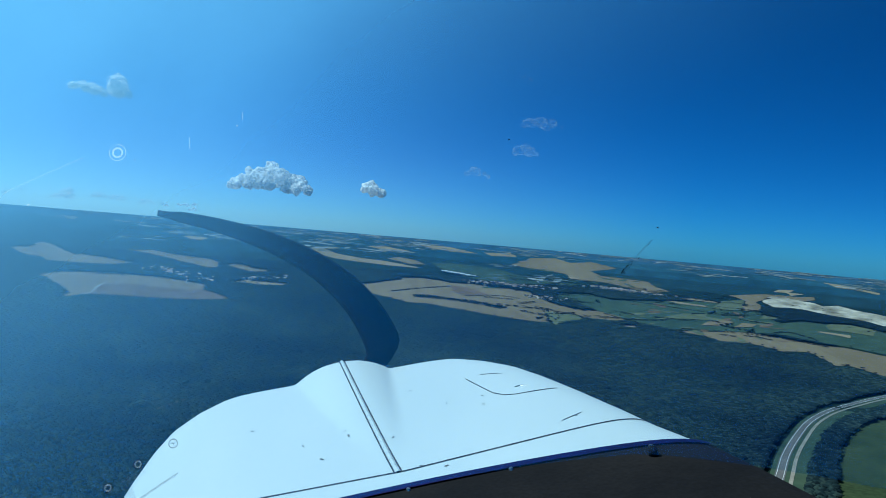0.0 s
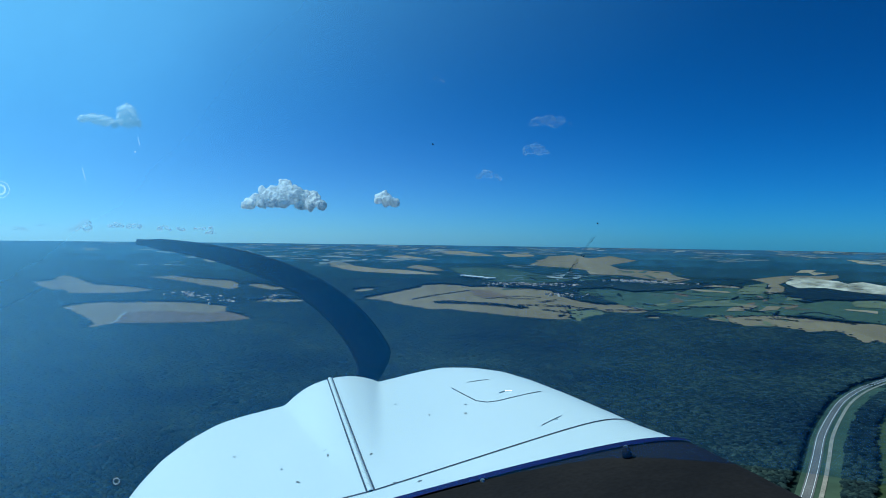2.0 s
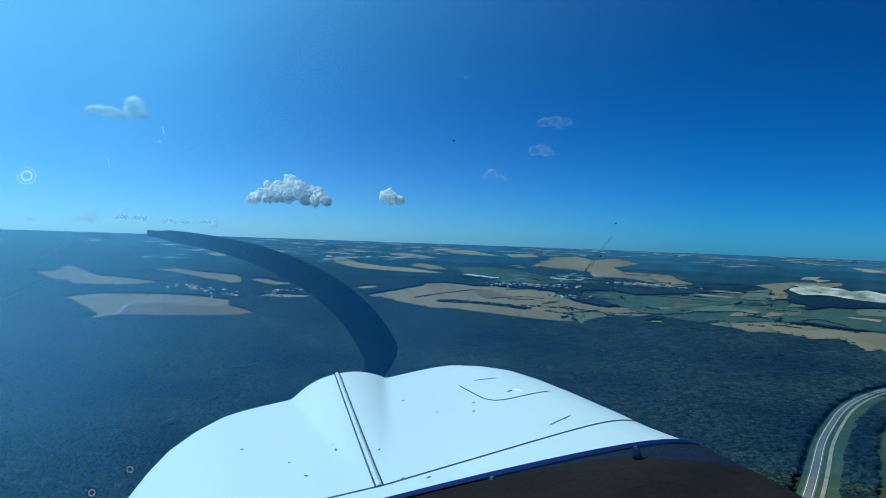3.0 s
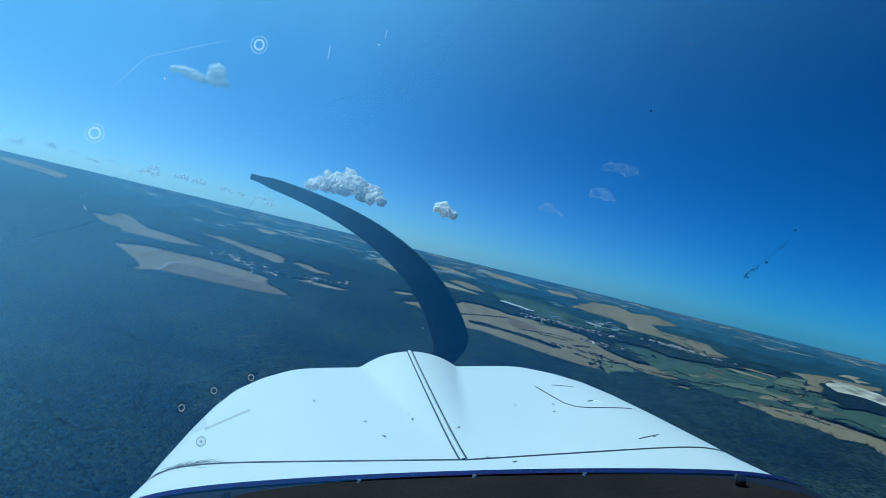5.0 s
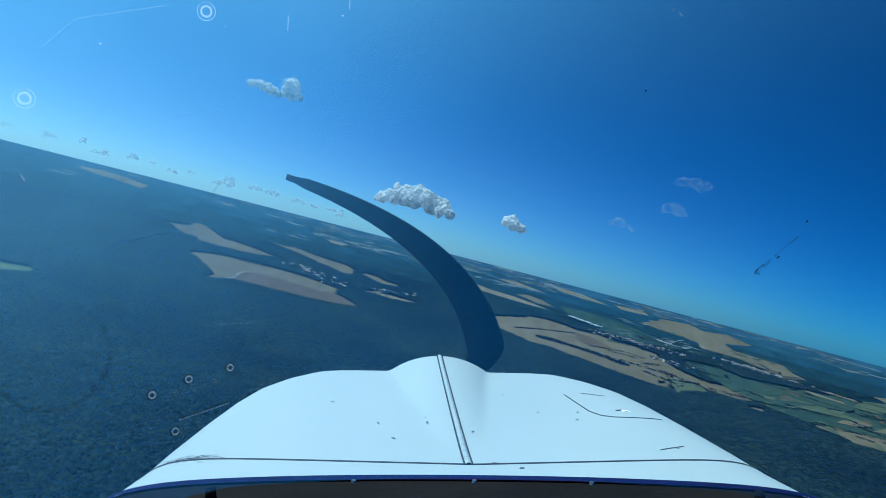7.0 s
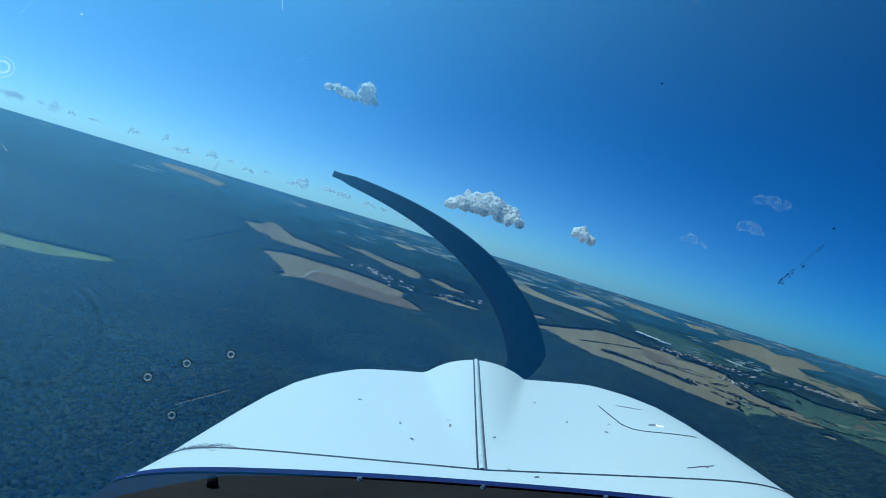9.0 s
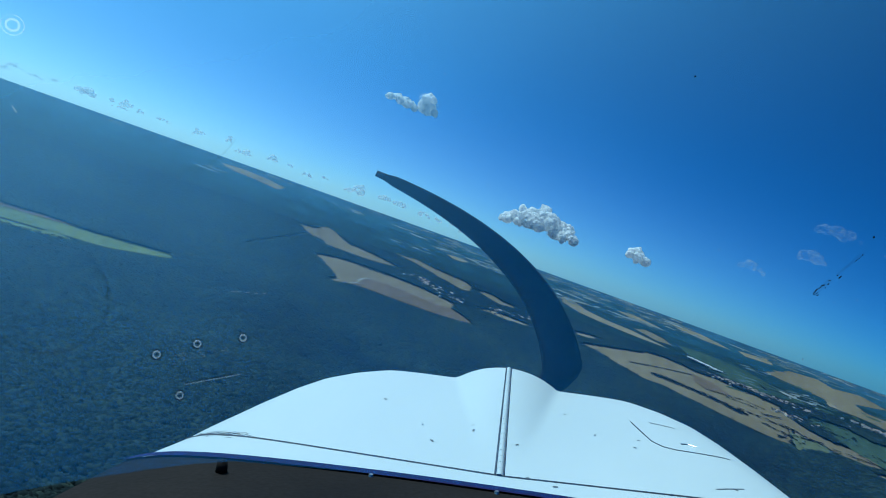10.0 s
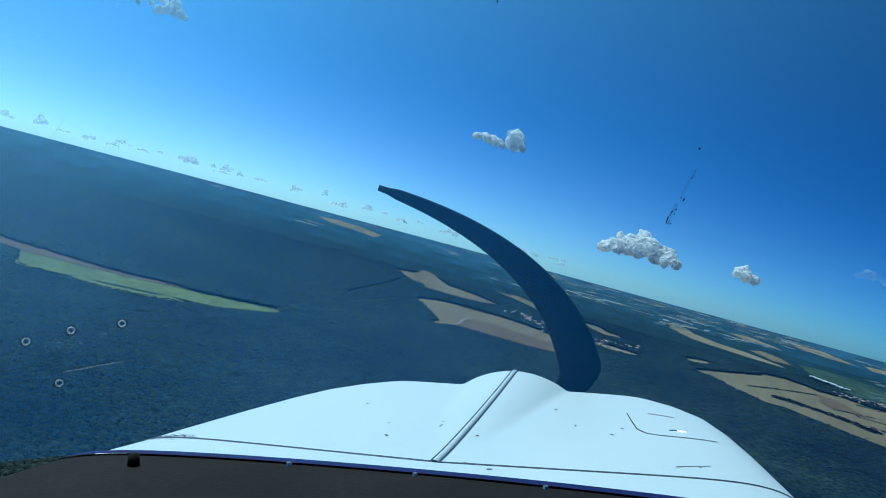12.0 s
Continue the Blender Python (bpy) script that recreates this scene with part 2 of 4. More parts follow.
# ---- the land ----
def ground_sheet(near, far, rings):
    bm = bmesh.new()
    sectors = 240
    centre = bm.verts.new(drape(0, 0)) if near < 200 else None
    last = None
    for i in range(rings):
        d = near * (far / near) ** (i / (rings - 1))
        row = [bm.verts.new(drape(d * math.sin(a * math.tau / sectors), d * math.cos(a * math.tau / sectors))) for a in range(sectors)]
        for a in range(sectors):
            b = (a + 1) % sectors
            if last:
                bm.faces.new((last[b], last[a], row[a], row[b]))
            elif centre:
                bm.faces.new((centre, row[a], row[b]))
        last = row
    bmesh.ops.recalc_face_normals(bm, faces=bm.faces)
    return bm


ground = thing("ground", ground_sheet(150, 7000, 70), WOOD_FLOOR, "wide dark wooded land below the aircraft", "ground", kind="structure")
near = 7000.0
for far, mat in HAZED_LAND:
    thing("backdrop", ground_sheet(near, far, 10), mat, "distant woods and fields along the horizon, haze painted into their colour", "backdrop", kind="structure")
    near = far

FIELDS = []                                  # outlines that trees keep clear of


def inside(x, y, poly):
    hit = False
    n = len(poly)
    for i in range(n):
        (x1, y1), (x2, y2) = poly[i], poly[i - 1]
        if (y1 > y) != (y2 > y) and x < (x2 - x1) * (y - y1) / (y2 - y1) + x1:
            hit = not hit
    return hit


def ragged(poly, rough=0.02):
    """The outline with more corners, pushed about a little, as hedges and wood edges run."""
    out = []
    for i, (x1, y1) in enumerate(poly):
        x2, y2 = poly[(i + 1) % len(poly)]
        length = math.hypot(x2 - x1, y2 - y1)
        n = max(2, int(length / (0.02 * math.hypot(x1, y1))))
        for j in range(n):
            f = j / n
            x, y = x1 + (x2 - x1) * f, y1 + (y2 - y1) * f
            w = rough * length * math.sin(math.pi * f)
            p = Vector((x * 0.006, y * 0.006, 3.1))
            out.append((x + w * noise.noise(p) * 2.0, y + w * noise.noise(p + Vector((7, 3, 1))) * 2.0))
    return out


def field(name, poly, mat, label, up=1.0, clear=True, rough=0.014, kind="structure"):
    line = ragged(poly, rough)
    if clear:
        FIELDS.append(line)
    bm = bmesh.new()
    bm.faces.new([bm.verts.new((x, y, 0)) for x, y in line])
    bmesh.ops.triangulate(bm, faces=bm.faces)
    for _ in range(5):
        long = [e for e in bm.edges if e.calc_length() > 0.05 * (e.verts[0].co + e.verts[1].co).length / 2]
        if not long:
            break
        bmesh.ops.subdivide_edges(bm, edges=long, cuts=1)
        bmesh.ops.triangulate(bm, faces=bm.faces)
    for v in bm.verts:
        v.co = drape(v.co.x, v.co.y, up)
    bmesh.ops.recalc_face_normals(bm, faces=bm.faces)
    if sum(f.normal.z for f in bm.faces) < 0:
        bmesh.ops.reverse_faces(bm, faces=bm.faces)
    return thing(name, bm, mat, label, "field" if kind == "structure" else "grove", kind=kind)


field("stubble_field", [(-2330, 6860), (-2270, 6920), (-2220, 7110), (-2320, 7470), (-2380, 7870), (-2220, 7630), (-1960, 7050), (-1770, 6630), (-1600, 6510), (-1420, 6320), (-1170, 5980), (-1220, 5820), (-1300, 5630), (-1410, 5590), (-1500, 5600), (-1560, 5580), (-1660, 5590), (-1790, 5900), (-1840, 5850), (-1970, 6100), (-2100, 6360)],
      STUBBLE, "tan harvested wheat field on a wooded slope")
field("stubble_field", [(-1420, 4610), (-1360, 4890), (-1230, 5010), (-1110, 5030), (-950, 5020), (-790, 4950), (-620, 4790), (-540, 4680), (-520, 4370), (-590, 4250), (-770, 4330), (-910, 4360), (-990, 4280), (-980, 4070), (-940, 3760), (-970, 3650), (-1020, 3590), (-1030, 3630), (-1020, 3800), (-1130, 4030), (-1310, 4420)],
      STUBBLE, "tan harvested field above a strip of ploughed soil")
field("ploughed_field", [(-940, 3760), (-980, 4070), (-990, 4280), (-910, 4360), (-770, 4330), (-590, 4250), (-520, 4370), (-350, 4010), (-430, 3890), (-540, 3820), (-660, 3800), (-810, 3790), (-900, 3780)],
      PLOUGHED, "brown ploughed field beside a stubble field", up=2.2)
field("stubble_field", [(-1620, 7710), (-1490, 7770), (-1450, 7970), (-1240, 7600), (-1020, 7420), (-830, 7230), (-700, 6780), (-650, 6180), (-720, 6050), (-860, 6360), (-1000, 6580), (-1150, 6940), (-1290, 7160), (-1410, 7360)],
      STUBBLE, "long tan harvested field between woods")
field("stubble_field", [(-650, 6540), (-620, 6850), (-510, 6760), (-420, 6440), (-310, 6420), (-300, 6130), (-410, 5980), (-510, 6180)],
      STUBBLE, "narrow tan stubble strip between woods")
field("stubble_field", [(-9070, 19660), (-9310, 21700), (-8100, 20330), (-6500, 17580), (-5400, 14230), (-6460, 15760), (-7260, 16320)],
      STUBBLE_PALE, "far pale strip of stubble in the woods")
field("stubble_field", [(-10, 12470), (150, 12410), (320, 10740), (590, 9900), (850, 9630), (1110, 8780), (1120, 8520), (770, 8620), (430, 8970), (250, 9280), (10, 10480)],
      STUBBLE_PALE, "narrow pale stubble strip along a wood")
field("stubble_field", [(940, 10470), (1170, 11260), (1320, 10570), (1310, 9540), (1100, 9370)],
      STUBBLE, "small tan stubble field among woods")
field("stubble_field", [(150, 6070), (270, 6320), (370, 6270), (280, 5920), (170, 5840)],
      STUBBLE_PALE, "small pale clearing of stubble")
field("stubble_field", [(40, 12940), (270, 13740), (450, 13120), (250, 12360)],
      STUBBLE_PALE, "small pale far stubble strip")
field("stubble_field", [(-470, 4980), (-390, 5230), (-260, 5230), (-100, 5160), (-150, 5020), (-280, 4930), (-390, 4970)],
      STUBBLE_PALE, "small pale stubble strip beside a village")
field("stubble_field", [(-1880, 12670), (-1770, 13200), (-1530, 12790), (-1490, 11740), (-1620, 11680)],
      STUBBLE_PALE, "far pale clearing in dark woods")
field("stubble_field", [(180, 5260), (330, 5620), (680, 6470), (730, 6770), (920, 6910), (1050, 6780), (1120, 6550), (1280, 6650), (1400, 6440), (1550, 6360), (1680, 6060), (1570, 5510), (1560, 5190), (1620, 4870), (1740, 4820), (1800, 4640), (1780, 4390), (1650, 4290), (1520, 4320), (1410, 4340), (1390, 4520), (1230, 3990), (1110, 3940), (1000, 4020), (860, 4190), (760, 4330), (640, 4490), (540, 4480), (470, 4640), (380, 4870), (290, 5140)],
      STUBBLE, "large tan harvested field with a copse in it")
field("dry_meadow", [(1320, 4530), (1490, 4480), (1470, 4260), (1280, 4040), (1160, 3790), (1210, 4080)],
      LIGHT_MEADOW, "small olive meadow in a notch of the wood", up=1.6)
field("stubble_plot", [(1040, 6130), (1160, 6060), (1190, 5460), (990, 5260), (960, 5520)], PLOUGHED, "darker turned strip in a stubble field", up=2.4, clear=False)
field("stubble_field", [(1560, 4080), (1680, 4120), (1730, 4140), (1650, 4000), (1580, 3990)],
      STUBBLE_PALE, "small pale stubble strip at the wood edge")
field("stubble_field", [(1830, 4030), (1990, 3990), (2220, 4140), (2340, 4130), (2430, 4050), (2490, 3900), (2570, 3780), (2620, 3700), (2660, 3430), (2640, 3180), (2200, 2640), (2160, 2790), (2180, 3070), (2080, 3020), (2140, 3160), (2220, 3360), (2230, 3440), (2070, 3390), (2090, 3480), (2060, 3620), (1980, 3620), (1920, 3660), (1920, 3810), (1870, 3920)],
      STUBBLE, "tan harvested field along the forest edge")
field("valley_meadow", [(1940, 6130), (2050, 5870), (2600, 6190), (3160, 6540), (3410, 6520), (3180, 5720), (3420, 5900), (3090, 5250), (3050, 5010), (3330, 5260), (3460, 5150), (3730, 5270), (3660, 4730), (3600, 4340), (2700, 3250), (2720, 3510), (2670, 3760), (2600, 3950), (2510, 4190), (2340, 4150), (2220, 4160), (1990, 4010), (1830, 4050), (1740, 4240), (1720, 4670), (1800, 5600)],
      MEADOW, "green valley meadows with hedges")
field("valley_meadow", [(1460, 10330), (1880, 10570), (2210, 10040), (2230, 8730), (2310, 7720), (1900, 6900), (1690, 6990), (1480, 7140), (1410, 7400), (1370, 8350)],
      MEADOW, "green meadow beyond the village")
field("valley_meadow", [(1890, 6250), (2220, 6470), (2250, 6080), (2250, 5570), (2340, 5430), (1940, 4770), (1870, 5000), (1830, 5410), (1730, 5710)],
      MEADOW, "green meadow between two villages")
field("stubble_field", [(3080, 6700), (3280, 6860), (3380, 6780), (3440, 6620), (3340, 6450), (3260, 6530), (3170, 6640)],
      STUBBLE_PALE, "pale narrow stubble plot in the valley", up=3)
field("dry_meadow", [(2970, 5800), (3520, 6740), (4020, 7250), (3210, 5820), (3040, 5730)],
      LIGHT_MEADOW, "olive-yellow crop field in the valley", up=3.4)
field("stubble_field", [(2890, 11870), (4520, 16980), (5580, 18630), (4980, 15700), (6170, 17860), (5470, 14440), (4790, 13130), (4110, 11930), (3720, 10380), (3840, 10120), (4090, 9690), (3660, 8460), (3530, 7820), (3080, 7220), (3100, 7750), (3160, 8580), (3050, 8760), (2900, 8760), (3150, 10090), (3050, 10620), (2930, 11200)],
      STUBBLE, "broad tan field above the village")
field("stubble_field", [(4190, 7870), (4610, 8300), (5060, 8730), (5320, 8810), (5460, 8700), (5920, 9080), (5410, 8280), (4990, 7850), (5080, 8240), (5100, 8610), (4410, 7590), (3990, 7000), (3770, 6500), (3490, 6010), (3190, 5780), (3960, 7120), (4110, 7540)],
      STUBBLE, "tan field beside the white quarry", up=2.5)
field("quarry", [(4380, 7520), (4980, 8420), (5160, 8570), (5030, 8150), (4940, 7770), (4960, 7600), (4750, 7140), (5110, 7450), (4940, 6980), (4870, 6530), (4730, 6000), (3900, 4960), (4030, 5410), (4090, 5780), (4050, 5960), (4070, 6190), (4120, 6480), (4040, 6550), (3860, 6460), (4000, 6810), (4140, 7140)],
      CHALK, "white chalk quarry cut into the valley side", up=4, rough=0.05)
field("stubble_field", [(5750, 9700), (6330, 10550), (6680, 10740), (5980, 9740)],
      STUBBLE_PALE, "far pale field near the horizon")
field("stubble_field", [(6050, 9950), (6170, 9690), (5560, 8990)],
      STUBBLE_PALE, "far pale field near the horizon")
field("stubble_field", [(3140, 9970), (3510, 9880), (3100, 8960), (2820, 8810)],
      STUBBLE_PALE, "far tan field on the valley side")
field("stubble_field", [(1000, 15720), (1440, 17160), (1710, 14550), (1320, 13500)],
      STUBBLE_PALE, "far tan field on the valley side")
field("stubble_field", [(2840, 22980), (3580, 21750), (3370, 16900), (2810, 16910), (2570, 18770)],
      STUBBLE_PALE, "far tan field on the valley side")
field("stubble_field", [(3830, 18490), (4910, 20460), (4230, 16960), (3480, 16090)],
      STUBBLE_PALE, "far tan field on the valley side")
field("dry_meadow", [(-1980, 2190), (-1800, 2250), (-1640, 2330), (-1490, 2450), (-1350, 2560), (-1255, 2650), (-1225, 2530), (-1310, 2290), (-1420, 2110), (-1530, 2030), (-1660, 2000), (-1800, 1960)],
      GREEN_CROP, "long yellow-green meadow in the forest", rough=0.02)
field("stubble_field", [(-2300, 2200), (-2240, 2330), (-2000, 2330), (-1750, 2360), (-1560, 2460), (-1490, 2450), (-1640, 2330), (-1800, 2250), (-1980, 2190)],
      PLOUGHED, "narrow brown strip beside a long meadow", up=2.2, rough=0.02)
field("dry_meadow", [(1950, 4500), (2170, 4800), (2410, 5100), (2610, 5170), (2500, 4970), (2570, 4820), (2470, 4730), (2250, 4710), (2090, 4620)],
      LIGHT_MEADOW, "yellowish dry meadow in the green valley", up=3)
field("dry_meadow", [(3320, 4940), (3520, 5180), (3650, 5150), (3630, 4870), (3310, 4460), (3250, 4580), (3150, 4650)],
      LIGHT_MEADOW, "yellowish dry meadow in the green valley", up=3)
field("dry_meadow", [(2970, 5140), (3210, 5510), (3260, 5380), (3190, 5250), (3000, 5150)],
      LIGHT_MEADOW, "small dry meadow beside a valley wood", up=3)
field("stubble_field", [(2180, 4370), (2350, 4630), (2550, 4810), (2570, 4730), (2310, 4410)],
      STUBBLE, "tan stubble plot among green meadows", up=3)
field("stubble_field", [(2370, 4370), (2610, 4710), (2690, 4680), (2550, 4480)],
      STUBBLE, "tan stubble plot among green meadows", up=3)
field("stubble_field", [(2820, 6370), (2910, 6220), (3030, 6020), (2960, 5860), (2800, 6030)],
      STUBBLE_PALE, "thin pale stubble strip in the valley", up=3)
field("stubble_field", [(2940, 4450), (3000, 4510), (3110, 4390), (2990, 4220), (2990, 4330)],
      STUBBLE_PALE, "thin pale stubble strip in the valley", up=3)
field("stubble_field", [(11120, 16790), (10940, 15800), (10210, 14440), (9400, 12620), (8700, 11690), (9360, 13230), (9380, 13710)],
      STUBBLE_PALE, "far pale strip near the horizon")


# ---- camera-side aircraft ----
NOSE = Matrix.Translation((0, 0, H)) @ pose(0, 0, 0, 90.6, 0, 4) @ pose(0, 0, 0, 0, 0, 13) @ pose(0, 0, 0, -90, 0, 0) @ Matrix.Diagonal((1, 1.2214, 1, 1))
aircraft = tagged(new("light_aircraft"), "white light aircraft nose with a dark two-blade propeller, flying", "aircraft")
aircraft.matrix_world = NOSE
XC = -0.010                                   # centre line of the nose


PLAN = [(0.0, 0.66), (1.0, 0.643), (1.19, 0.617), (1.30, 0.613), (1.52, 0.5975), (1.70, 0.579), (1.842, 0.553), (1.95, 0.505), (2.05, 0.424), (2.20, 0.27)]


def half_width(y):
    """Half the cowling's width at the distance y ahead: it narrows towards the nose."""
    for (y1, w1), (y2, w2) in zip(PLAN, PLAN[1:]):
        if y <= y2:
            return w1 + (w2 - w1) * (y - y1) / (y2 - y1)
    return PLAN[-1][1]


def cowl_top(y, x):
    """Height of the cowling's skin at the distance y ahead and x to the right, with the raised fairing on its ridge."""
    w = half_width(y)
    u = min(abs(x - XC) / w, 1.0)
    z = -0.365 - 0.0226 * (y - 1.1) / 0.95 - 0.42 * (1 - (1 - u ** 10.5) ** (1 / 10.5))
    f = max(0.0, min(1.0, (y - 1.22) / 0.86))
    hw = 0.03 + 0.125 * f
    if abs(x - XC) < hw:
        z += 0.052 * f ** 1.3 * (1 - ((x - XC) / hw) ** 2) ** 0.9
    if y > 2.02:
        z -= 0.9 * (y - 2.02) ** 1.5
    return z, w


def edge_y(x):
    """How far ahead the foot of the windscreen stands at x: it bends back a little to the sides."""
    return 1.079 - 0.045 * (abs(x - XC) / 0.54) ** 2.2


def cowl_grid():
    bm = bmesh.new()
    ys = [0.5 + 0.06 * i for i in range(10)] + [1.1 + 0.98 * i / 56 for i in range(57)] + [2.11, 2.135, 2.155]
    rows = []
    for y in ys:
        _, w = cowl_top(min(y, 2.08), XC)
        w *= 1 - max(0, y - 2.08) * 2
        row = []
        for j in range(121):
            s = -1 + 2 * j / 120
            x = XC + w * math.copysign(1 - (1 - abs(s)) ** 1.6, s) if abs(s) < 1 else XC + w * s
            row.append(bm.verts.new((x, y, cowl_top(y, x)[0])))
        for z in (-0.87, -0.95, -1.0):        # flank, then belly
            row.append(bm.verts.new((XC + w * (1 - (-(z + 0.87)) * 1.5), y, z)))
        for z in (-1.0, -0.95, -0.87):
            row.append(bm.verts.new((XC - w * (1 - (-(z + 0.87)) * 1.5), y, z)))
        rows.append(row)
    for a, b in zip(rows, rows[1:]):
        n = len(a)
        for j in range(n):
            k = (j + 1) % n
            bm.faces.new((a[j], a[k], b[k], b[j]))
    bm.faces.new(rows[-1])
    for f in list(bm.faces):                  # the opening behind the windscreen's foot
        c = f.calc_center_median()
        if c.z > -0.6 and c.y < edge_y(c.x) - 0.03:
            bm.faces.remove(f)
    bmesh.ops.recalc_face_normals(bm, faces=bm.faces)
    return bm


cowling = part("cowling", cowl_grid(), PAINT, aircraft, "white painted engine cowling with a raised ridge")


def strip(points, half, up):
    """A flat strip of the given half width along points on the cowling, a little above it."""
    bm = bmesh.new()
    prev = None
    for i, (x, y) in enumerate(points):
        x2, y2 = points[min(i + 1, len(points) - 1)]
        x1, y1 = points[max(i - 1, 0)]
        d = Vector((x2 - x1, y2 - y1)).normalized()
        nx, ny = -d.y * half, d.x * half
        cur = []
        for s, lift in ((-1, 0), (-0.6, up), (0.6, up), (1, 0)):
            px, py = x + nx * s, y + ny * s
            cur.append(bm.verts.new((px, py, cowl_top(py, px)[0] + lift + 0.0008)))
        if prev:
            for k in range(3):
                bm.faces.new((prev[k], prev[k + 1], cur[k + 1], cur[k]))
        prev = cur
    bmesh.ops.recalc_face_normals(bm, faces=bm.faces)
    return bm


seam_line = [(x, 1.161 + (0.10 if x > 0 else 0.045) * abs(x)) for x in [XC - 0.612 + 1.22 * i / 120 for i in range(121)]]
part("seam", strip(seam_line, 0.0022, 0.001), SEAM, cowling, "dark joint across the cowling")
for side in (-1, 1):
    part("hinge_edge", strip([(XC + side * 0.0075, 1.16 + 0.885 * i / 40) for i in range(41)], 0.0018, 0.001), SEAM, cowling, "dark hinge joint")
for i in range(25):
    y = 1.16 + 0.0355 * i
    part("hinge_knuckle", strip([(XC, y), (XC, y + 0.012), (XC, y + 0.0335)], 0.0052, 0.0035), PAINT, cowling, "white piano hinge knuckle")
part("seam", strip([(XC - 0.045 + 0.09 * i / 12, 2.035) for i in range(13)], 0.0012, 0.0008), SEAM, cowling, "short dark joint across the ridge")


def glareshield(near, far, up, sag=0.0):
    """A band that follows the windscreen's foot, from far to near behind it."""
    bm = bmesh.new()
    rows = []
    for k in range(7):
        f = k / 6
        row = []
        for i in range(121):
            x = XC - 0.585 + 1.17 * i / 120
            y = edge_y(x) - far - (near - far) * f
            row.append(bm.verts.new((x, y, cowl_top(max(y, 0.2), x)[0] + up - sag * f * f)))
        rows.append(row)
    for a, b in zip(rows, rows[1:]):
        for i in range(120):
            bm.faces.new((a[i], a[i + 1], b[i + 1], b[i]))
    bmesh.ops.recalc_face_normals(bm, faces=bm.faces)
    return bm


shield = part("glareshield", glareshield(0.95, 0.008, 0.006, 0.05), BLACK, aircraft, "black vinyl glareshield")
part("edge_trim", glareshield(0.02, -0.002, 0.009), NAVY, shield, "navy blue rubber edge")
for sx in (-0.212, -0.012, 0.185, 0.455):
    bm = bmesh.new()
    bmesh.ops.create_cone(bm, cap_ends=True, segments=12, radius1=0.0045, radius2=0.0035, depth=0.004)
    bmesh.ops.create_cube(bm, size=1, matrix=Matrix.Translation((0, 0, -0.001)) @ Matrix.Diagonal((0.007, 0.0012, 0.007, 1)))
    sc = part("screw", bm, STEEL, shield, "small zinc screw", smooth=False)
    sy = edge_y(sx) - 0.024
    sc.location = (sx, sy, cowl_top(sy, sx)[0] + 0.008)


for sx, back in ((-0.425, 0.075), (0.437, 0.065)):
    bm = bmesh.new()
    bmesh.ops.create_cone(bm, cap_ends=True, segments=16, radius1=0.009, radius2=0.0075, depth=0.022)
    bmesh.ops.bevel(bm, geom=[e for e in bm.edges if e.calc_face_angle(0) > 1], offset=0.0015, segments=2, affect="EDGES")
    knob = part("knob", bm, BLACK, shield, "short black knob")
    sy = edge_y(sx) - back
    knob.location = (sx, sy, cowl_top(sy, sx)[0] + 0.012)


def blade_mesh():
    """One blade, its curve bent to fit the camera's view from behind: it leaves the hub upwards, bends over to the left
    and thins towards a cut-off tip.
    """
    bm = bmesh.new()
    p0, p1, p2 = Vector((0.19, 0, 0.10)), Vector((0.17, 0, 0.56)), Vector((-0.52, 0, 0.775))
    rows = []
    for i in range(41):
        f = i / 40
        c = p0 * (1 - f) ** 2 + p1 * 2 * f * (1 - f) + p2 * f * f
        t = ((p1 - p0) * (1 - f) + (p2 - p1) * f).normalized()
        if f < 0.12:
            c += Vector((-0.16, 0, -0.05)) * (1 - f / 0.12) ** 2
        across = Vector((t.z, 0, -t.x))
        chord = (0.145 - 0.115 * f ** 1.15) * (1.0 if f < 0.97 else 0.7)
        thick = 0.035 * (1 - f) + 0.006
        row = []
        for k in range(14):
            a = math.tau * k / 14
            u, w = math.cos(a) * chord / 2, math.sin(a) * thick / 2 * (1 - 0.35 * math.cos(a))
            row.append(bm.verts.new(c + across * u + Vector((0, w + 0.25 * u * (1 - f), 0))))
        rows.append(row)
    for a, b in zip(rows, rows[1:]):
        for k in range(14):
            bm.faces.new((a[k], a[(k + 1) % 14], b[(k + 1) % 14], b[k]))
    bm.faces.new(rows[-1])
    bm.faces.new(rows[0][::-1])
    bmesh.ops.recalc_face_normals(bm, faces=bm.faces)
    return bm


def spinner_mesh():
    bm = bmesh.new()
    rows = []
    for i in range(13):
        f = i / 12
        r = 0.15 * math.sqrt(max(0.0, 1 - f ** 1.8)) + 0.001
        rows.append([bm.verts.new((r * math.cos(math.tau * k / 32), 0.30 * f - 0.06, r * math.sin(math.tau * k / 32))) for k in range(32)])
    for a, b in zip(rows, rows[1:]):
        for k in range(32):
            bm.faces.new((a[k], a[(k + 1) % 32], b[(k + 1) % 32], b[k]))
    bm.faces.new(rows[0])
    bmesh.ops.recalc_face_normals(bm, faces=bm.faces)
    return bm


propeller = part("propeller", spinner_mesh(), PAINT, aircraft, "two-blade propeller with a white spinner")
propeller.location = (XC, 2.27, -0.56)
for turn in (0, 180):
    bl = part("blade", blade_mesh(), BLADE, propeller, "matt black blade")
    bl.rotation_euler = (0, radians(turn), 0)


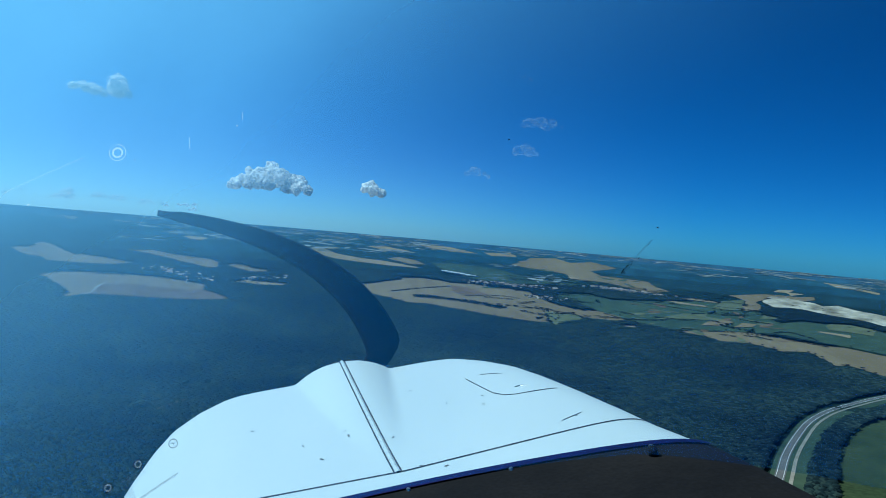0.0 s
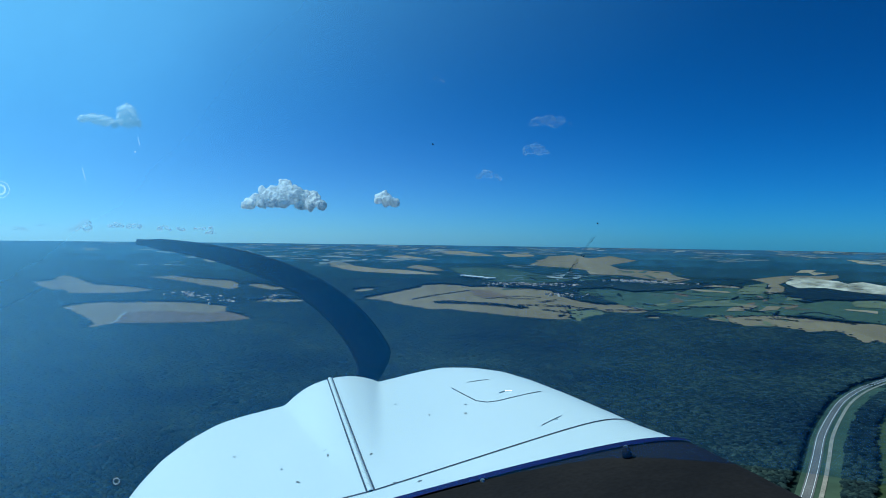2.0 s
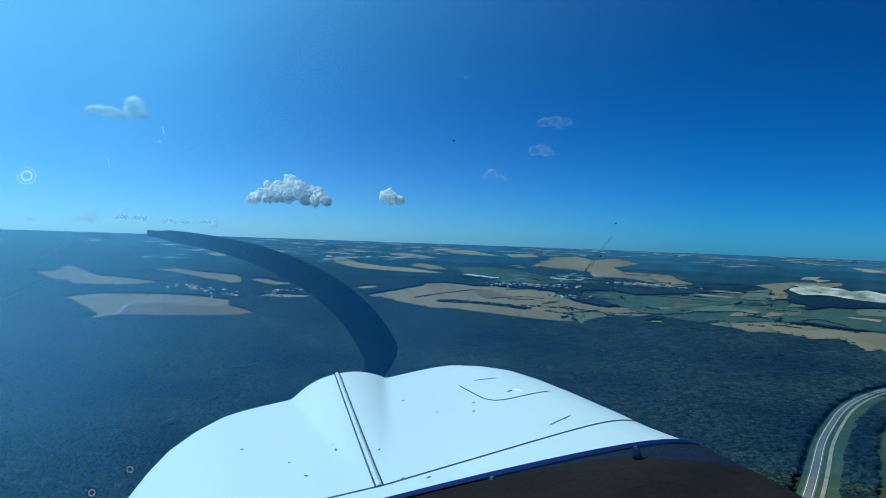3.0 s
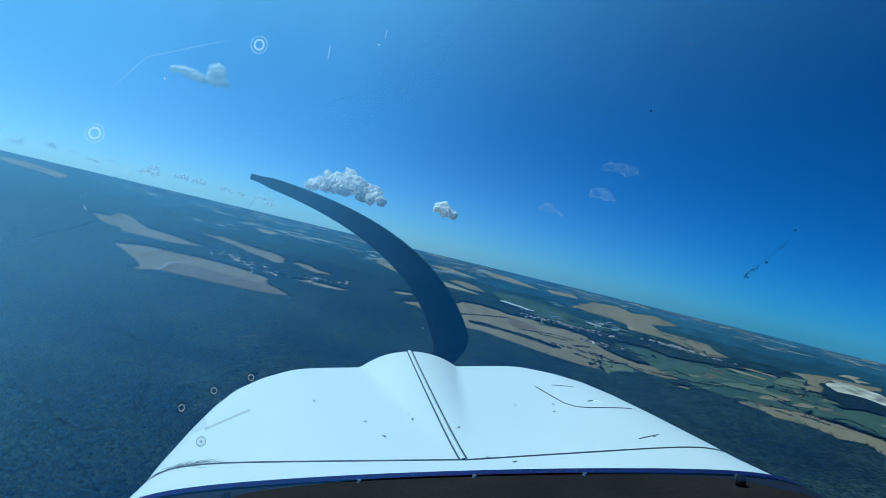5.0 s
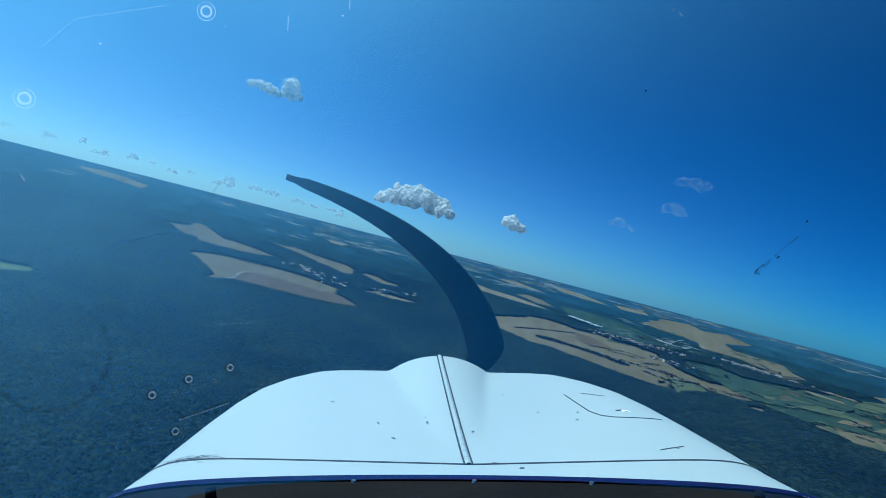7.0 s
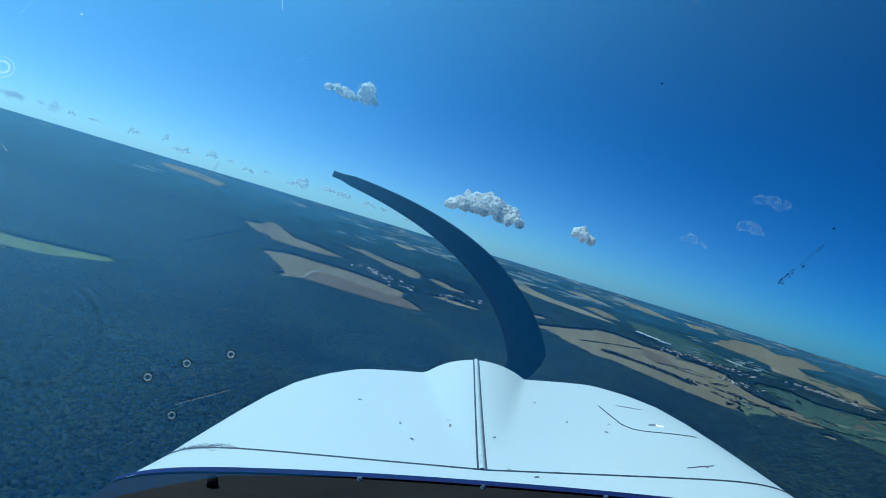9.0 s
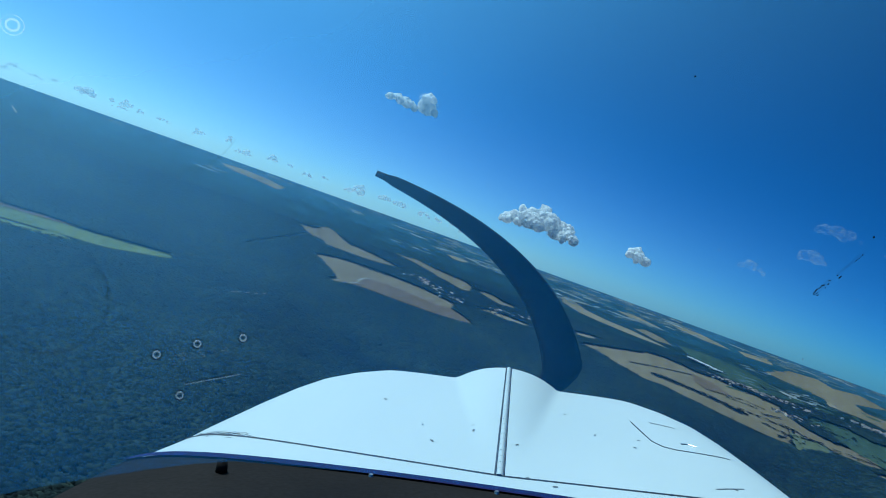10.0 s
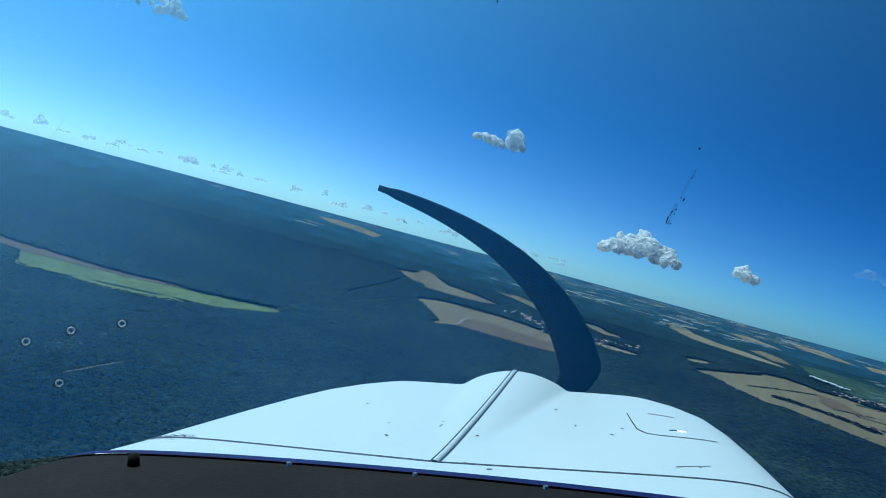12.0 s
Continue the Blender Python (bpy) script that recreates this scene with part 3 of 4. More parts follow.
def windscreen():
    """A blown acrylic screen round the seats, clear, with a faint blue tint and a thin dust film that has haze and
    glare painted in.
    """
    bm = bmesh.new()
    rows = []
    for i in range(25):
        row = []
        for j in range(65):
            az = radians(-115 + 230 * j / 64)
            foot = 0.022 + 0.30 * (1 - max(math.cos(az), 0.87))       # the lower edge climbs towards the sides
            el = math.asin(foot / 0.95) + (radians(78) - math.asin(foot / 0.95)) * i / 24
            row.append(bm.verts.new((XC + 0.78 * math.cos(el) * math.sin(az), -0.08 + 1.14 * math.cos(el) * math.cos(az), -0.375 + 0.95 * math.sin(el))))
        rows.append(row)
    for a, b in zip(rows, rows[1:]):
        for j in range(64):
            bm.faces.new((a[j], a[j + 1], b[j + 1], b[j]))
    bmesh.ops.recalc_face_normals(bm, faces=bm.faces)
    return bm


def screen_material():
    m, nodes, links, b = material("tinted_dusty_hazed_acrylic", 0.05)
    nodes.remove(b)
    clear, dust_haze, mx = nodes.new("ShaderNodeBsdfTransparent"), nodes.new("ShaderNodeBsdfTranslucent"), nodes.new("ShaderNodeMixShader")
    clear.inputs["Color"].default_value = (0.80, 0.94, 1.0, 1)
    dust_haze.inputs["Color"].default_value = (0.11, 0.45, 0.96, 1)
    n = grain(nodes, links, 3.0, 5, "own")
    r = nodes.new("ShaderNodeMapRange")
    r.inputs["To Min"].default_value, r.inputs["To Max"].default_value = 0.035, 0.08
    links.new(n.outputs["Fac"], r.inputs["Value"])
    own = nodes.new("ShaderNodeTexCoord")     # film thickest high up on the port side, painting in the sun's glare
    lean = nodes.new("ShaderNodeVectorMath")
    lean.operation = "DOT_PRODUCT"
    lean.inputs[1].default_value = (-1.15, 0.0, 1.85)
    links.new(own.outputs["Object"], lean.inputs[0])
    port = nodes.new("ShaderNodeMapRange")
    port.inputs["From Min"].default_value, port.inputs["From Max"].default_value = -0.05, 1.1
    links.new(lean.outputs["Value"], port.inputs["Value"])
    thick = nodes.new("ShaderNodeMath")
    thick.operation = "POWER"
    thick.inputs[1].default_value = 2.6
    links.new(port.outputs[0], thick.inputs[0])
    layer = nodes.new("ShaderNodeMapRange")
    layer.inputs["To Min"].default_value, layer.inputs["To Max"].default_value = 2.1, 11.5
    links.new(thick.outputs[0], layer.inputs["Value"])
    film = nodes.new("ShaderNodeMath")
    film.operation = "MULTIPLY"
    links.new(r.outputs[0], film.inputs[0])
    links.new(layer.outputs[0], film.inputs[1])
    links.new(film.outputs[0], mx.inputs[0])
    links.new(clear.outputs[0], mx.inputs[1])
    inner, both = nodes.new("ShaderNodeBsdfDiffuse"), nodes.new("ShaderNodeMixShader")
    hue = ramp(nodes, [(0.30, (0.07, 0.34, 0.88)), (1.0, (0.27, 0.64, 1.0))])     # haze blue in the film's colour, whiter towards the painted glare
    spread = nodes.new("ShaderNodeMapRange")
    spread.inputs["From Min"].default_value, spread.inputs["From Max"].default_value = -0.35, 1.05
    links.new(lean.outputs["Value"], spread.inputs["Value"])
    links.new(spread.outputs[0], hue.inputs[0])
    links.new(hue.outputs[0], inner.inputs["Color"])
    links.new(hue.outputs[0], dust_haze.inputs["Color"])
    both.inputs[0].default_value = 0.42
    links.new(dust_haze.outputs[0], both.inputs[1])
    links.new(inner.outputs[0], both.inputs[2])
    links.new(both.outputs[0], mx.inputs[2])
    links.new(mx.outputs[0], nodes["Material Output"].inputs["Surface"])
    return m


screen = part("windscreen", windscreen(), screen_material(), aircraft, "clear blue-tinted windscreen, haze and glare painted into its dust film")
screen.visible_shadow = False


# ---- fittings, wear, dirt and painted reflections on the nose ----
DOOR_LINE = [(0.308, 1.737), (0.318, 1.64), (0.327, 1.56), (0.345, 1.524), (0.372, 1.512), (0.43, 1.512), (0.487, 1.515)]


def along(points, n=8):
    out = []
    for (x1, y1), (x2, y2) in zip(points, points[1:]):
        out += [(x1 + (x2 - x1) * k / n, y1 + (y2 - y1) * k / n) for k in range(n)]
    return out + [points[-1]]


door = part("access_door", strip(along(DOOR_LINE), 0.0016, 0.0008), SEAM, cowling, "oil access door with a dark joint")
part("latch", strip(along([(0.395, 1.575), (0.412, 1.582), (0.430, 1.572)]), 0.0022, 0.0012), STEEL, door, "small metal latch")
part("scratch", strip(along([(0.358, 1.757), (0.385, 1.748), (0.417, 1.735)]), 0.0016, 0.0006), SEAM, cowling, "dark scratch in the paint")
part("scratch", strip(along([(0.385, 1.262), (0.41, 1.275), (0.445, 1.292)]), 0.0011, 0.0006), SEAM, cowling, "dark scratch in the paint")
SPLASH = two_scale("dried_splash", (0.10, 0.105, 0.11), (0.22, 0.22, 0.22), 40.0, 200.0, 0.8, 0.0, "own")
rnd = random.Random(9)
for x, y in ((0.197, 1.545), (0.295, 1.55), (0.275, 1.48), (-0.182, 1.43), (-0.148, 1.318), (-0.077, 1.478), (-0.073, 1.44), (0.04, 1.169), (0.085, 1.143), (0.425, 1.278), (0.02, 1.36), (-0.3, 1.62), (0.14, 1.72)):
    a, w = rnd.uniform(0, math.pi), rnd.uniform(0.003, 0.008)
    part("insect_splash", strip(along([(x - w * math.cos(a), y - w * math.sin(a)), (x, y + 0.002), (x + w * math.cos(a), y + w * math.sin(a))], 3), rnd.uniform(0.0012, 0.003), 0.0008), SPLASH, cowling, "dried grey insect splash")
for _ in range(34):                           # scuffed corner
    x, y = XC - 0.515 + rnd.gauss(0, 0.03), 1.19 + rnd.gauss(0, 0.010)
    a, w = rnd.gauss(0.1, 0.5), rnd.uniform(0.006, 0.02)
    part("scuff", strip(along([(x - w * math.cos(a), y - w * math.sin(a)), (x + w * math.cos(a), y + w * math.sin(a))], 3), 0.0005, 0.0004), SEAM, cowling)


def on_screen(right, up):
    """Where a line from one place of the camera, with that slope to the right and up in its view there, meets the
    windscreen; fits marks to that view.
    """
    view_from = Vector((-0.14, -0.066, 0.07))
    d, o = Vector((right - 0.026 * up + 0.075, 1, up + 0.026 * right - 0.022)), view_from - Vector((XC, -0.08, -0.375))
    k = Vector((1 / 0.78, 1 / 1.14, 1 / 0.95))
    dd, oo = Vector(a * b for a, b in zip(d, k)), Vector(a * b for a, b in zip(o, k))
    b, c = dd.dot(oo), oo.dot(oo) - 1
    return view_from + d * ((-b + math.sqrt(b * b - dd.dot(dd) * c)) / dd.dot(dd)) * 0.994


SPECK = two_scale("dried_insect", (0.02, 0.025, 0.03), (0.08, 0.09, 0.10), 60.0, 300.0, 0.9, 0.0, "own")
# pale tone shared by dust specks and by reflections built on the glass
MARK, mark_nodes, mark_links, mark_b = material("pale_specks_and_reflections", 0.5)
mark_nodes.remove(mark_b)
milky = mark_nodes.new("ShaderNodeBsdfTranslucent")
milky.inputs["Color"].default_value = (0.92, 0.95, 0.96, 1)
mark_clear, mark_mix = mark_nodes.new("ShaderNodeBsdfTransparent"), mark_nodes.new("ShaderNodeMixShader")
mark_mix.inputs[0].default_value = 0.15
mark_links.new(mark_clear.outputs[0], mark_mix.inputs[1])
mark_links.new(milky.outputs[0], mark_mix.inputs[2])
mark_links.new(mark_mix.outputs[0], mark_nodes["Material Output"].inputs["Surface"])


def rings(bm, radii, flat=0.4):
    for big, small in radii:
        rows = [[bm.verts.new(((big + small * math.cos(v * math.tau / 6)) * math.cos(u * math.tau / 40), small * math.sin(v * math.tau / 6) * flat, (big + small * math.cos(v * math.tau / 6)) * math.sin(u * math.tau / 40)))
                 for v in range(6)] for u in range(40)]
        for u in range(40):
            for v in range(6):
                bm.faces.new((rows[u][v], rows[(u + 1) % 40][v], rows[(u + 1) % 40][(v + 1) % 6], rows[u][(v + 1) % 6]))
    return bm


def veil_material(name, color, share):
    """A thin see-through layer: the share of the light that it takes, and its colour."""
    m, nodes, links, b = material(name, 0.6)
    b.inputs["Base Color"].default_value = (*color, 1)
    clear, mx = nodes.new("ShaderNodeBsdfTransparent"), nodes.new("ShaderNodeMixShader")
    n = grain(nodes, links, 90.0, 3, "own")
    k = nodes.new("ShaderNodeMapRange")
    k.inputs["To Min"].default_value, k.inputs["To Max"].default_value = share * 0.5, share * 1.5
    links.new(n.outputs["Fac"], k.inputs["Value"])
    links.new(k.outputs[0], mx.inputs[0])
    links.new(clear.outputs[0], mx.inputs[1])
    links.new(b.outputs[0], mx.inputs[2])
    links.new(mx.outputs[0], nodes["Material Output"].inputs["Surface"])
    return m


# dark tones of the reflections built on the glass
DARK_REFLECTION = veil_material("dark_ring_reflection", (0.01, 0.015, 0.03), 0.3)
FAINT_REFLECTION = veil_material("faint_dark_reflection", (0.01, 0.015, 0.03), 0.09)


def on_glass(right, up):
    p = on_screen(right, up)
    return Matrix.Translation(p) @ p.to_track_quat("Y", "Z").to_matrix().to_4x4()


# reflections of cabin screws, built as small rings on the glass
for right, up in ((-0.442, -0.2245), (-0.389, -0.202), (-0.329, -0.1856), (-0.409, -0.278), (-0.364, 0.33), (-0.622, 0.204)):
    ring_image = part("reflected_ring", rings(bmesh.new(), ((0.0040, 0.0009),) if up < 0 else ((0.0085, 0.0004), (0.0048, 0.0011))), MARK, screen, "pale reflection of a screw, built as a ring on the glass")
    ring_image.matrix_local = on_glass(right, up)
    ring_image.visible_shadow = False
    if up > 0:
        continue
    edge = part("reflected_dark_ring", rings(bmesh.new(), ((0.0062, 0.0008),)), DARK_REFLECTION, ring_image, "dark outline of the reflected screw")
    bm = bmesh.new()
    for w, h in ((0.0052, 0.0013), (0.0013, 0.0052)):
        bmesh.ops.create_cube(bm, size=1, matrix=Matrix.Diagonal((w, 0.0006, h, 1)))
    slot = part("reflected_screw_slot", bm, DARK_REFLECTION, ring_image, "dark cross slot of the reflected screw", smooth=False)
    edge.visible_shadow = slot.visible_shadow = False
# a round reflection, put in as a thin dark ring
arc = part("reflected_arc", rings(bmesh.new(), ((0.058, 0.0022),)), FAINT_REFLECTION, screen, "faint circular reflection, built as a ring on the glass")
arc.matrix_local = on_glass(-0.583, -0.168)
arc.visible_shadow = False


def on_glass_strip(points, half):
    """A thin flat strip that lies on the windscreen along slopes in the camera's view."""
    bm = bmesh.new()
    prev = None
    for i in range(13):
        f = i / 12 * (len(points) - 1)
        k = min(int(f), len(points) - 2)
        a, b = points[k], points[k + 1]
        p = on_screen(a[0] + (b[0] - a[0]) * (f - k), a[1] + (b[1] - a[1]) * (f - k))
        d = Vector((b[1] - a[1], 0, -(b[0] - a[0]))).normalized() * half
        cur = [bm.verts.new(p - d), bm.verts.new(p + d)]
        if prev:
            bm.faces.new((prev[0], prev[1], cur[1], cur[0]))
        prev = cur
    return bm


rnd = random.Random(15)
for size in (0.0007, 0.0011):                 # grains of dust and dried drops
    bm = bmesh.new()
    bmesh.ops.create_icosphere(bm, subdivisions=1, radius=size, matrix=Matrix.Diagonal((1.3, 0.3, 1, 1)))
    grain_mesh = mesh_of(bm, "dust_speck", MARK)
    for _ in range(20 if size < 0.001 else 4):
        speck = new("dust_speck", grain_mesh)
        speck.parent = screen
        speck.matrix_local = on_glass(rnd.uniform(-0.6, 0.55), rnd.uniform(-0.26, 0.02) if rnd.random() < 0.75 else rnd.uniform(0.02, 0.35))
        speck.visible_shadow = False
# reflection of a frame in the cabin, painted as strips on the glass
part("reflected_rail", on_glass_strip([(-0.404, -0.262), (-0.330, -0.237)], 0.0009), MARK, screen, "pale edge of a reflected frame, built as a strip").visible_shadow = False
part("reflected_rail", on_glass_strip([(-0.403, -0.2595), (-0.329, -0.2345)], 0.0013), DARK_REFLECTION, screen, "dark edge of a reflected frame, built as a strip").visible_shadow = False
part("reflected_plate", on_glass_strip([(-0.430, -0.250), (-0.402, -0.244)], 0.0135), FAINT_REFLECTION, screen, "dark patch of a reflected frame, built as a strip").visible_shadow = False
# a curved reflection, drawn as a thin dark strip
line = [(-0.525, 0.010), (-0.450, 0.022), (-0.409, 0.033), (-0.376, 0.048), (-0.357, 0.066), (-0.341, 0.087)]
part("reflected_curve", on_glass_strip(line, 0.0011), FAINT_REFLECTION, screen, "faint curved reflection, built as a dark line on the acrylic").visible_shadow = False
rnd = random.Random(21)
for _ in range(26):                           # pale streaks of the same reflection, painted as strips
    a, b = rnd.uniform(-0.422, -0.352), rnd.gauss(0, 0.0035)
    a2 = a + rnd.uniform(0.002, 0.006)
    part("reflected_streak", on_glass_strip([(a, -0.228 + 0.30 * (a + 0.422) + b), (a2, -0.228 + 0.30 * (a2 + 0.422) + b)], 0.0004), MARK, screen).visible_shadow = False
# pale scratches; the first four dashes are painted reflections
for a, b in (((-0.347, -0.1228), (-0.334, -0.1215)), ((-0.327, -0.1215), (-0.322, -0.1212)), ((-0.316, -0.1213), (-0.311, -0.121)), ((-0.306, -0.1207), (-0.300, -0.1200)), ((-0.60, 0.275), (-0.55, 0.318)),
             ((-0.55, 0.318), (-0.42, 0.338)), ((0.316, 0.340), (0.323, 0.344)), ((0.328, 0.338), (0.334, 0.332)), ((-0.158, 0.335), (-0.157, 0.350)), ((-0.247, 0.303), (-0.246, 0.325)), ((-0.628, 0.095), (-0.622, 0.086))):
    part("scratch", on_glass_strip([a, b], 0.0005), MARK, screen, "pale mark on the acrylic, scratches and painted reflections").visible_shadow = False
SMEAR = veil_material("thin_insect_smear", (0.02, 0.03, 0.05), 0.11)
rnd = random.Random(31)
bits = [([(0.480, -0.024), (0.512, 0.005)], 0.0016, SMEAR), ([(0.450, -0.050), (0.472, -0.030)], 0.0026, SMEAR), ([(0.527, 0.028), (0.530, 0.029)], 0.0010, SPECK), ([(0.2790, 0.2215), (0.2815, 0.2225)], 0.0010, SPECK)]
for _ in range(15):                           # crumbs along the streak, thickest where it began
    f = rnd.random() ** 1.8
    x, y, w = 0.447 + 0.075 * f + rnd.gauss(0, 0.003 * (1 - f)), -0.053 + 0.064 * f + rnd.gauss(0, 0.003 * (1 - f)), rnd.uniform(0.001, 0.005) * (1 - 0.5 * f)
    bits.append(([(x, y), (x + w, y + w * rnd.uniform(0.3, 0.9))], rnd.uniform(0.0003, 0.0008), SPECK))
for points, half, mat in bits:
    part("insect_smear", on_glass_strip(points, half), mat, screen, "dried insect smear").visible_shadow = False


# ---- roads and tracks ----
def spline(points, step):
    """Points along a smooth line through the given ones."""
    out = []
    n = len(points)
    for i in range(n - 1):
        p0, p1, p2, p3 = points[max(i - 1, 0)], points[i], points[i + 1], points[min(i + 2, n - 1)]
        m = max(2, int(math.hypot(p2[0] - p1[0], p2[1] - p1[1]) / step))
        for j in range(m):
            t = j / m
            out.append(tuple(0.5 * (2 * b + (c - a) * t + (2 * a - 5 * b + 4 * c - d) * t * t + (3 * b - a - 3 * c + d) * t ** 3) for a, b, c, d in zip(p0, p1, p2, p3)))
    return out + [points[-1]]


def ribbon(points, half, up, side=0.0, step=40):
    bm = bmesh.new()
    line = spline(points, step)
    prev = None
    for i, (x, y) in enumerate(line):
        a, b = line[max(i - 1, 0)], line[min(i + 1, len(line) - 1)]
        d = Vector((b[0] - a[0], b[1] - a[1])).normalized()
        nx, ny = d.y, -d.x
        cur = [bm.verts.new(drape(x + nx * (side + s * half), y + ny * (side + s * half), up)) for s in (-1, 1)]
        if prev:
            bm.faces.new((prev[0], cur[0], cur[1], prev[1]))
        prev = cur
    bmesh.ops.recalc_face_normals(bm, faces=bm.faces)
    if sum(f.normal.z for f in bm.faces) < 0:
        bmesh.ops.reverse_faces(bm, faces=bm.faces)
    return bm


HIGHWAY = [(420, 760), (580, 970), (710, 1150), (810, 1290), (900, 1420), (1010, 1580), (1140, 1750), (1280, 1920), (1430, 2070), (1580, 2190), (1770, 2330), (1940, 2440)]
TRACK = [(-1950, 6020), (-1820, 5380), (-1680, 4690), (-1590, 4200), (-1520, 3850)]


def clear_strip(points, half):
    line = spline(points, 60)
    left, right = [], []
    for i, (x, y) in enumerate(line):
        a, b = line[max(i - 1, 0)], line[min(i + 1, len(line) - 1)]
        d = Vector((b[0] - a[0], b[1] - a[1])).normalized()
        left.append((x - d.y * half, y + d.x * half))
        right.append((x + d.y * half, y - d.x * half))
    FIELDS.append(left + right[::-1])


thing("verge", ribbon(HIGHWAY, 34, 0.6, 8), MEADOW, "mown green verge along the highway", "verge", kind="structure")
thing("road", ribbon(HIGHWAY, 9.5, 1.2, -8), ASPHALT, "grey asphalt dual carriageway curving through the forest", "road", kind="structure")
thing("road", ribbon(HIGHWAY, 3.5, 1.4, 13), GRAVEL, "pale gravel service road beside the highway", "road", kind="structure")
for off in (-14.5, -1.5):
    thing("lane_marking", ribbon(HIGHWAY, 0.4, 1.6, off), SHED_ROOF, "white painted line on the carriageway", "road marking", kind="structure")
thing("track", ribbon(TRACK, 3.2, 3.0, step=60), GRAVEL, "pale dirt track through the forest", "track", kind="structure")
clear_strip(HIGHWAY, 40)
clear_strip(TRACK, 15)
field("clear_felled_area", [(800, 1130), (900, 1270), (1010, 1420), (1130, 1600), (1290, 1790), (1450, 1950), (1650, 2090), (1850, 2230), (2150, 2000), (1800, 1300), (1300, 950), (950, 980)],
      two_scale("rough_grass", (0.030, 0.048, 0.022), (0.050, 0.070, 0.032), 0.01, 0.08, 0.95, 1.5), "dark green rough grass beside the highway", up=0.4, rough=0.02)


# ---- far patchwork ----
def far_patches(az0, az1, d0, d1, count, seed, mat, label, cluster=9):
    """Many thin fields towards the horizon, in one sheet."""
    rnd = random.Random(seed)
    bm = bmesh.new()
    for i in range(count):
        if i % cluster == 0:                        # a clearing with several plots, then the next one
            az_mid, d_mid = rnd.uniform(az0, az1), d0 * (d1 / d0) ** rnd.random()
            tilt, wide = rnd.uniform(-1.2, 1.2), rnd.uniform(0.5, 2.2)
        az = radians(az_mid + rnd.gauss(0, wide * 0.55))
        d = d_mid * (1 + rnd.gauss(0, 0.045))
        w = d * radians(rnd.uniform(0.15, 0.5) + 1.3 * rnd.random() ** 3)
        deep = d * (0.008 + 0.035 * rnd.random() ** 1.7)
        skew = tilt * rnd.uniform(0.6, 1.4) * deep
        c, s = math.cos(az), math.sin(az)
        n = 7
        near, away = [], []
        for k in range(n):
            u = (k / (n - 1) - 0.5) * w
            v0 = -deep / 2 * (1 - abs(2 * k / (n - 1) - 1) ** 8 * 0.15) + rnd.uniform(-0.07, 0.07) * deep
            v1 = deep / 2 * (1 - abs(2 * k / (n - 1) - 1) ** 8 * 0.15) + rnd.uniform(-0.07, 0.07) * deep
            for v, row in ((v0, near), (v1, away)):
                x, y = (d + v + skew * u / w) * s + u * c, (d + v + skew * u / w) * c - u * s
                row.append(bm.verts.new(drape(x, y, 1.6 + rnd.random() * 0.8)))
        for k in range(n - 1):
            bm.faces.new((near[k], near[k + 1], away[k + 1], away[k]))
    bmesh.ops.recalc_face_normals(bm, faces=bm.faces)
    return thing("far_fields", bm, mat, label, "fields", kind="stuff")


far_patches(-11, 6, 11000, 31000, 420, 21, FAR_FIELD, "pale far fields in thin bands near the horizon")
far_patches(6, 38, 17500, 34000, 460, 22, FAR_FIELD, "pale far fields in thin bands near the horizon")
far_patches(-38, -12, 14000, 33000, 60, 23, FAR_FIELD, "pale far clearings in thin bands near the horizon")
far_patches(10, 24, 6400, 11500, 60, 24, MEADOW, "green meadows and plots between the villages", 3)
far_patches(9, 19, 7600, 11800, 36, 25, FAR_FIELD, "tan plots between the villages")
far_patches(22, 31, 4000, 6400, 22, 26, LIGHT_MEADOW, "small yellowish plots in the valley", 2)
far_patches(21, 32, 4400, 6400, 14, 27, PLOUGHED, "small tan plots in the valley", 2)
thing("track", ribbon([(-940, 3710), (-940, 3870), (-980, 4110), (-990, 4280), (-960, 4330)], 7, 2.8), GRAVEL, "pale dirt track between two fields", "track", kind="structure")
thing("track", ribbon([(-2220, 7110), (-1980, 6430), (-1740, 5750)], 6, 2.8), PLOUGHED, "brown track across a stubble field", "track", kind="structure")


# ---- villages ----
def house_mesh():
    bm = bmesh.new()
    bmesh.ops.create_cube(bm, size=1, matrix=Matrix.Translation((0, 0, 2.6)) @ Matrix.Diagonal((13, 9, 5.2, 1)))
    walls = mesh_of(bm, "wall", PLASTER, False)
    bm = bmesh.new()
    v = [bm.verts.new(p) for p in ((-7, -5, 5.1), (7, -5, 5.1), (7, 5, 5.1), (-7, 5, 5.1), (-7, 0, 8.6), (7, 0, 8.6))]
    for f in ((0, 1, 5, 4), (2, 3, 4, 5), (0, 4, 3), (1, 2, 5), (3, 2, 1, 0)):
        bm.faces.new([v[i] for i in f])
    roof = mesh_of(bm, "roof", TILE_ROOF, False)
    bm = bmesh.new()
    bmesh.ops.create_cube(bm, size=1, matrix=Matrix.Translation((2.5, 1.2, 8.4)) @ Matrix.Diagonal((0.9, 0.9, 2.2, 1)))
    return walls, roof, mesh_of(bm, "chimney", PLASTER, False)


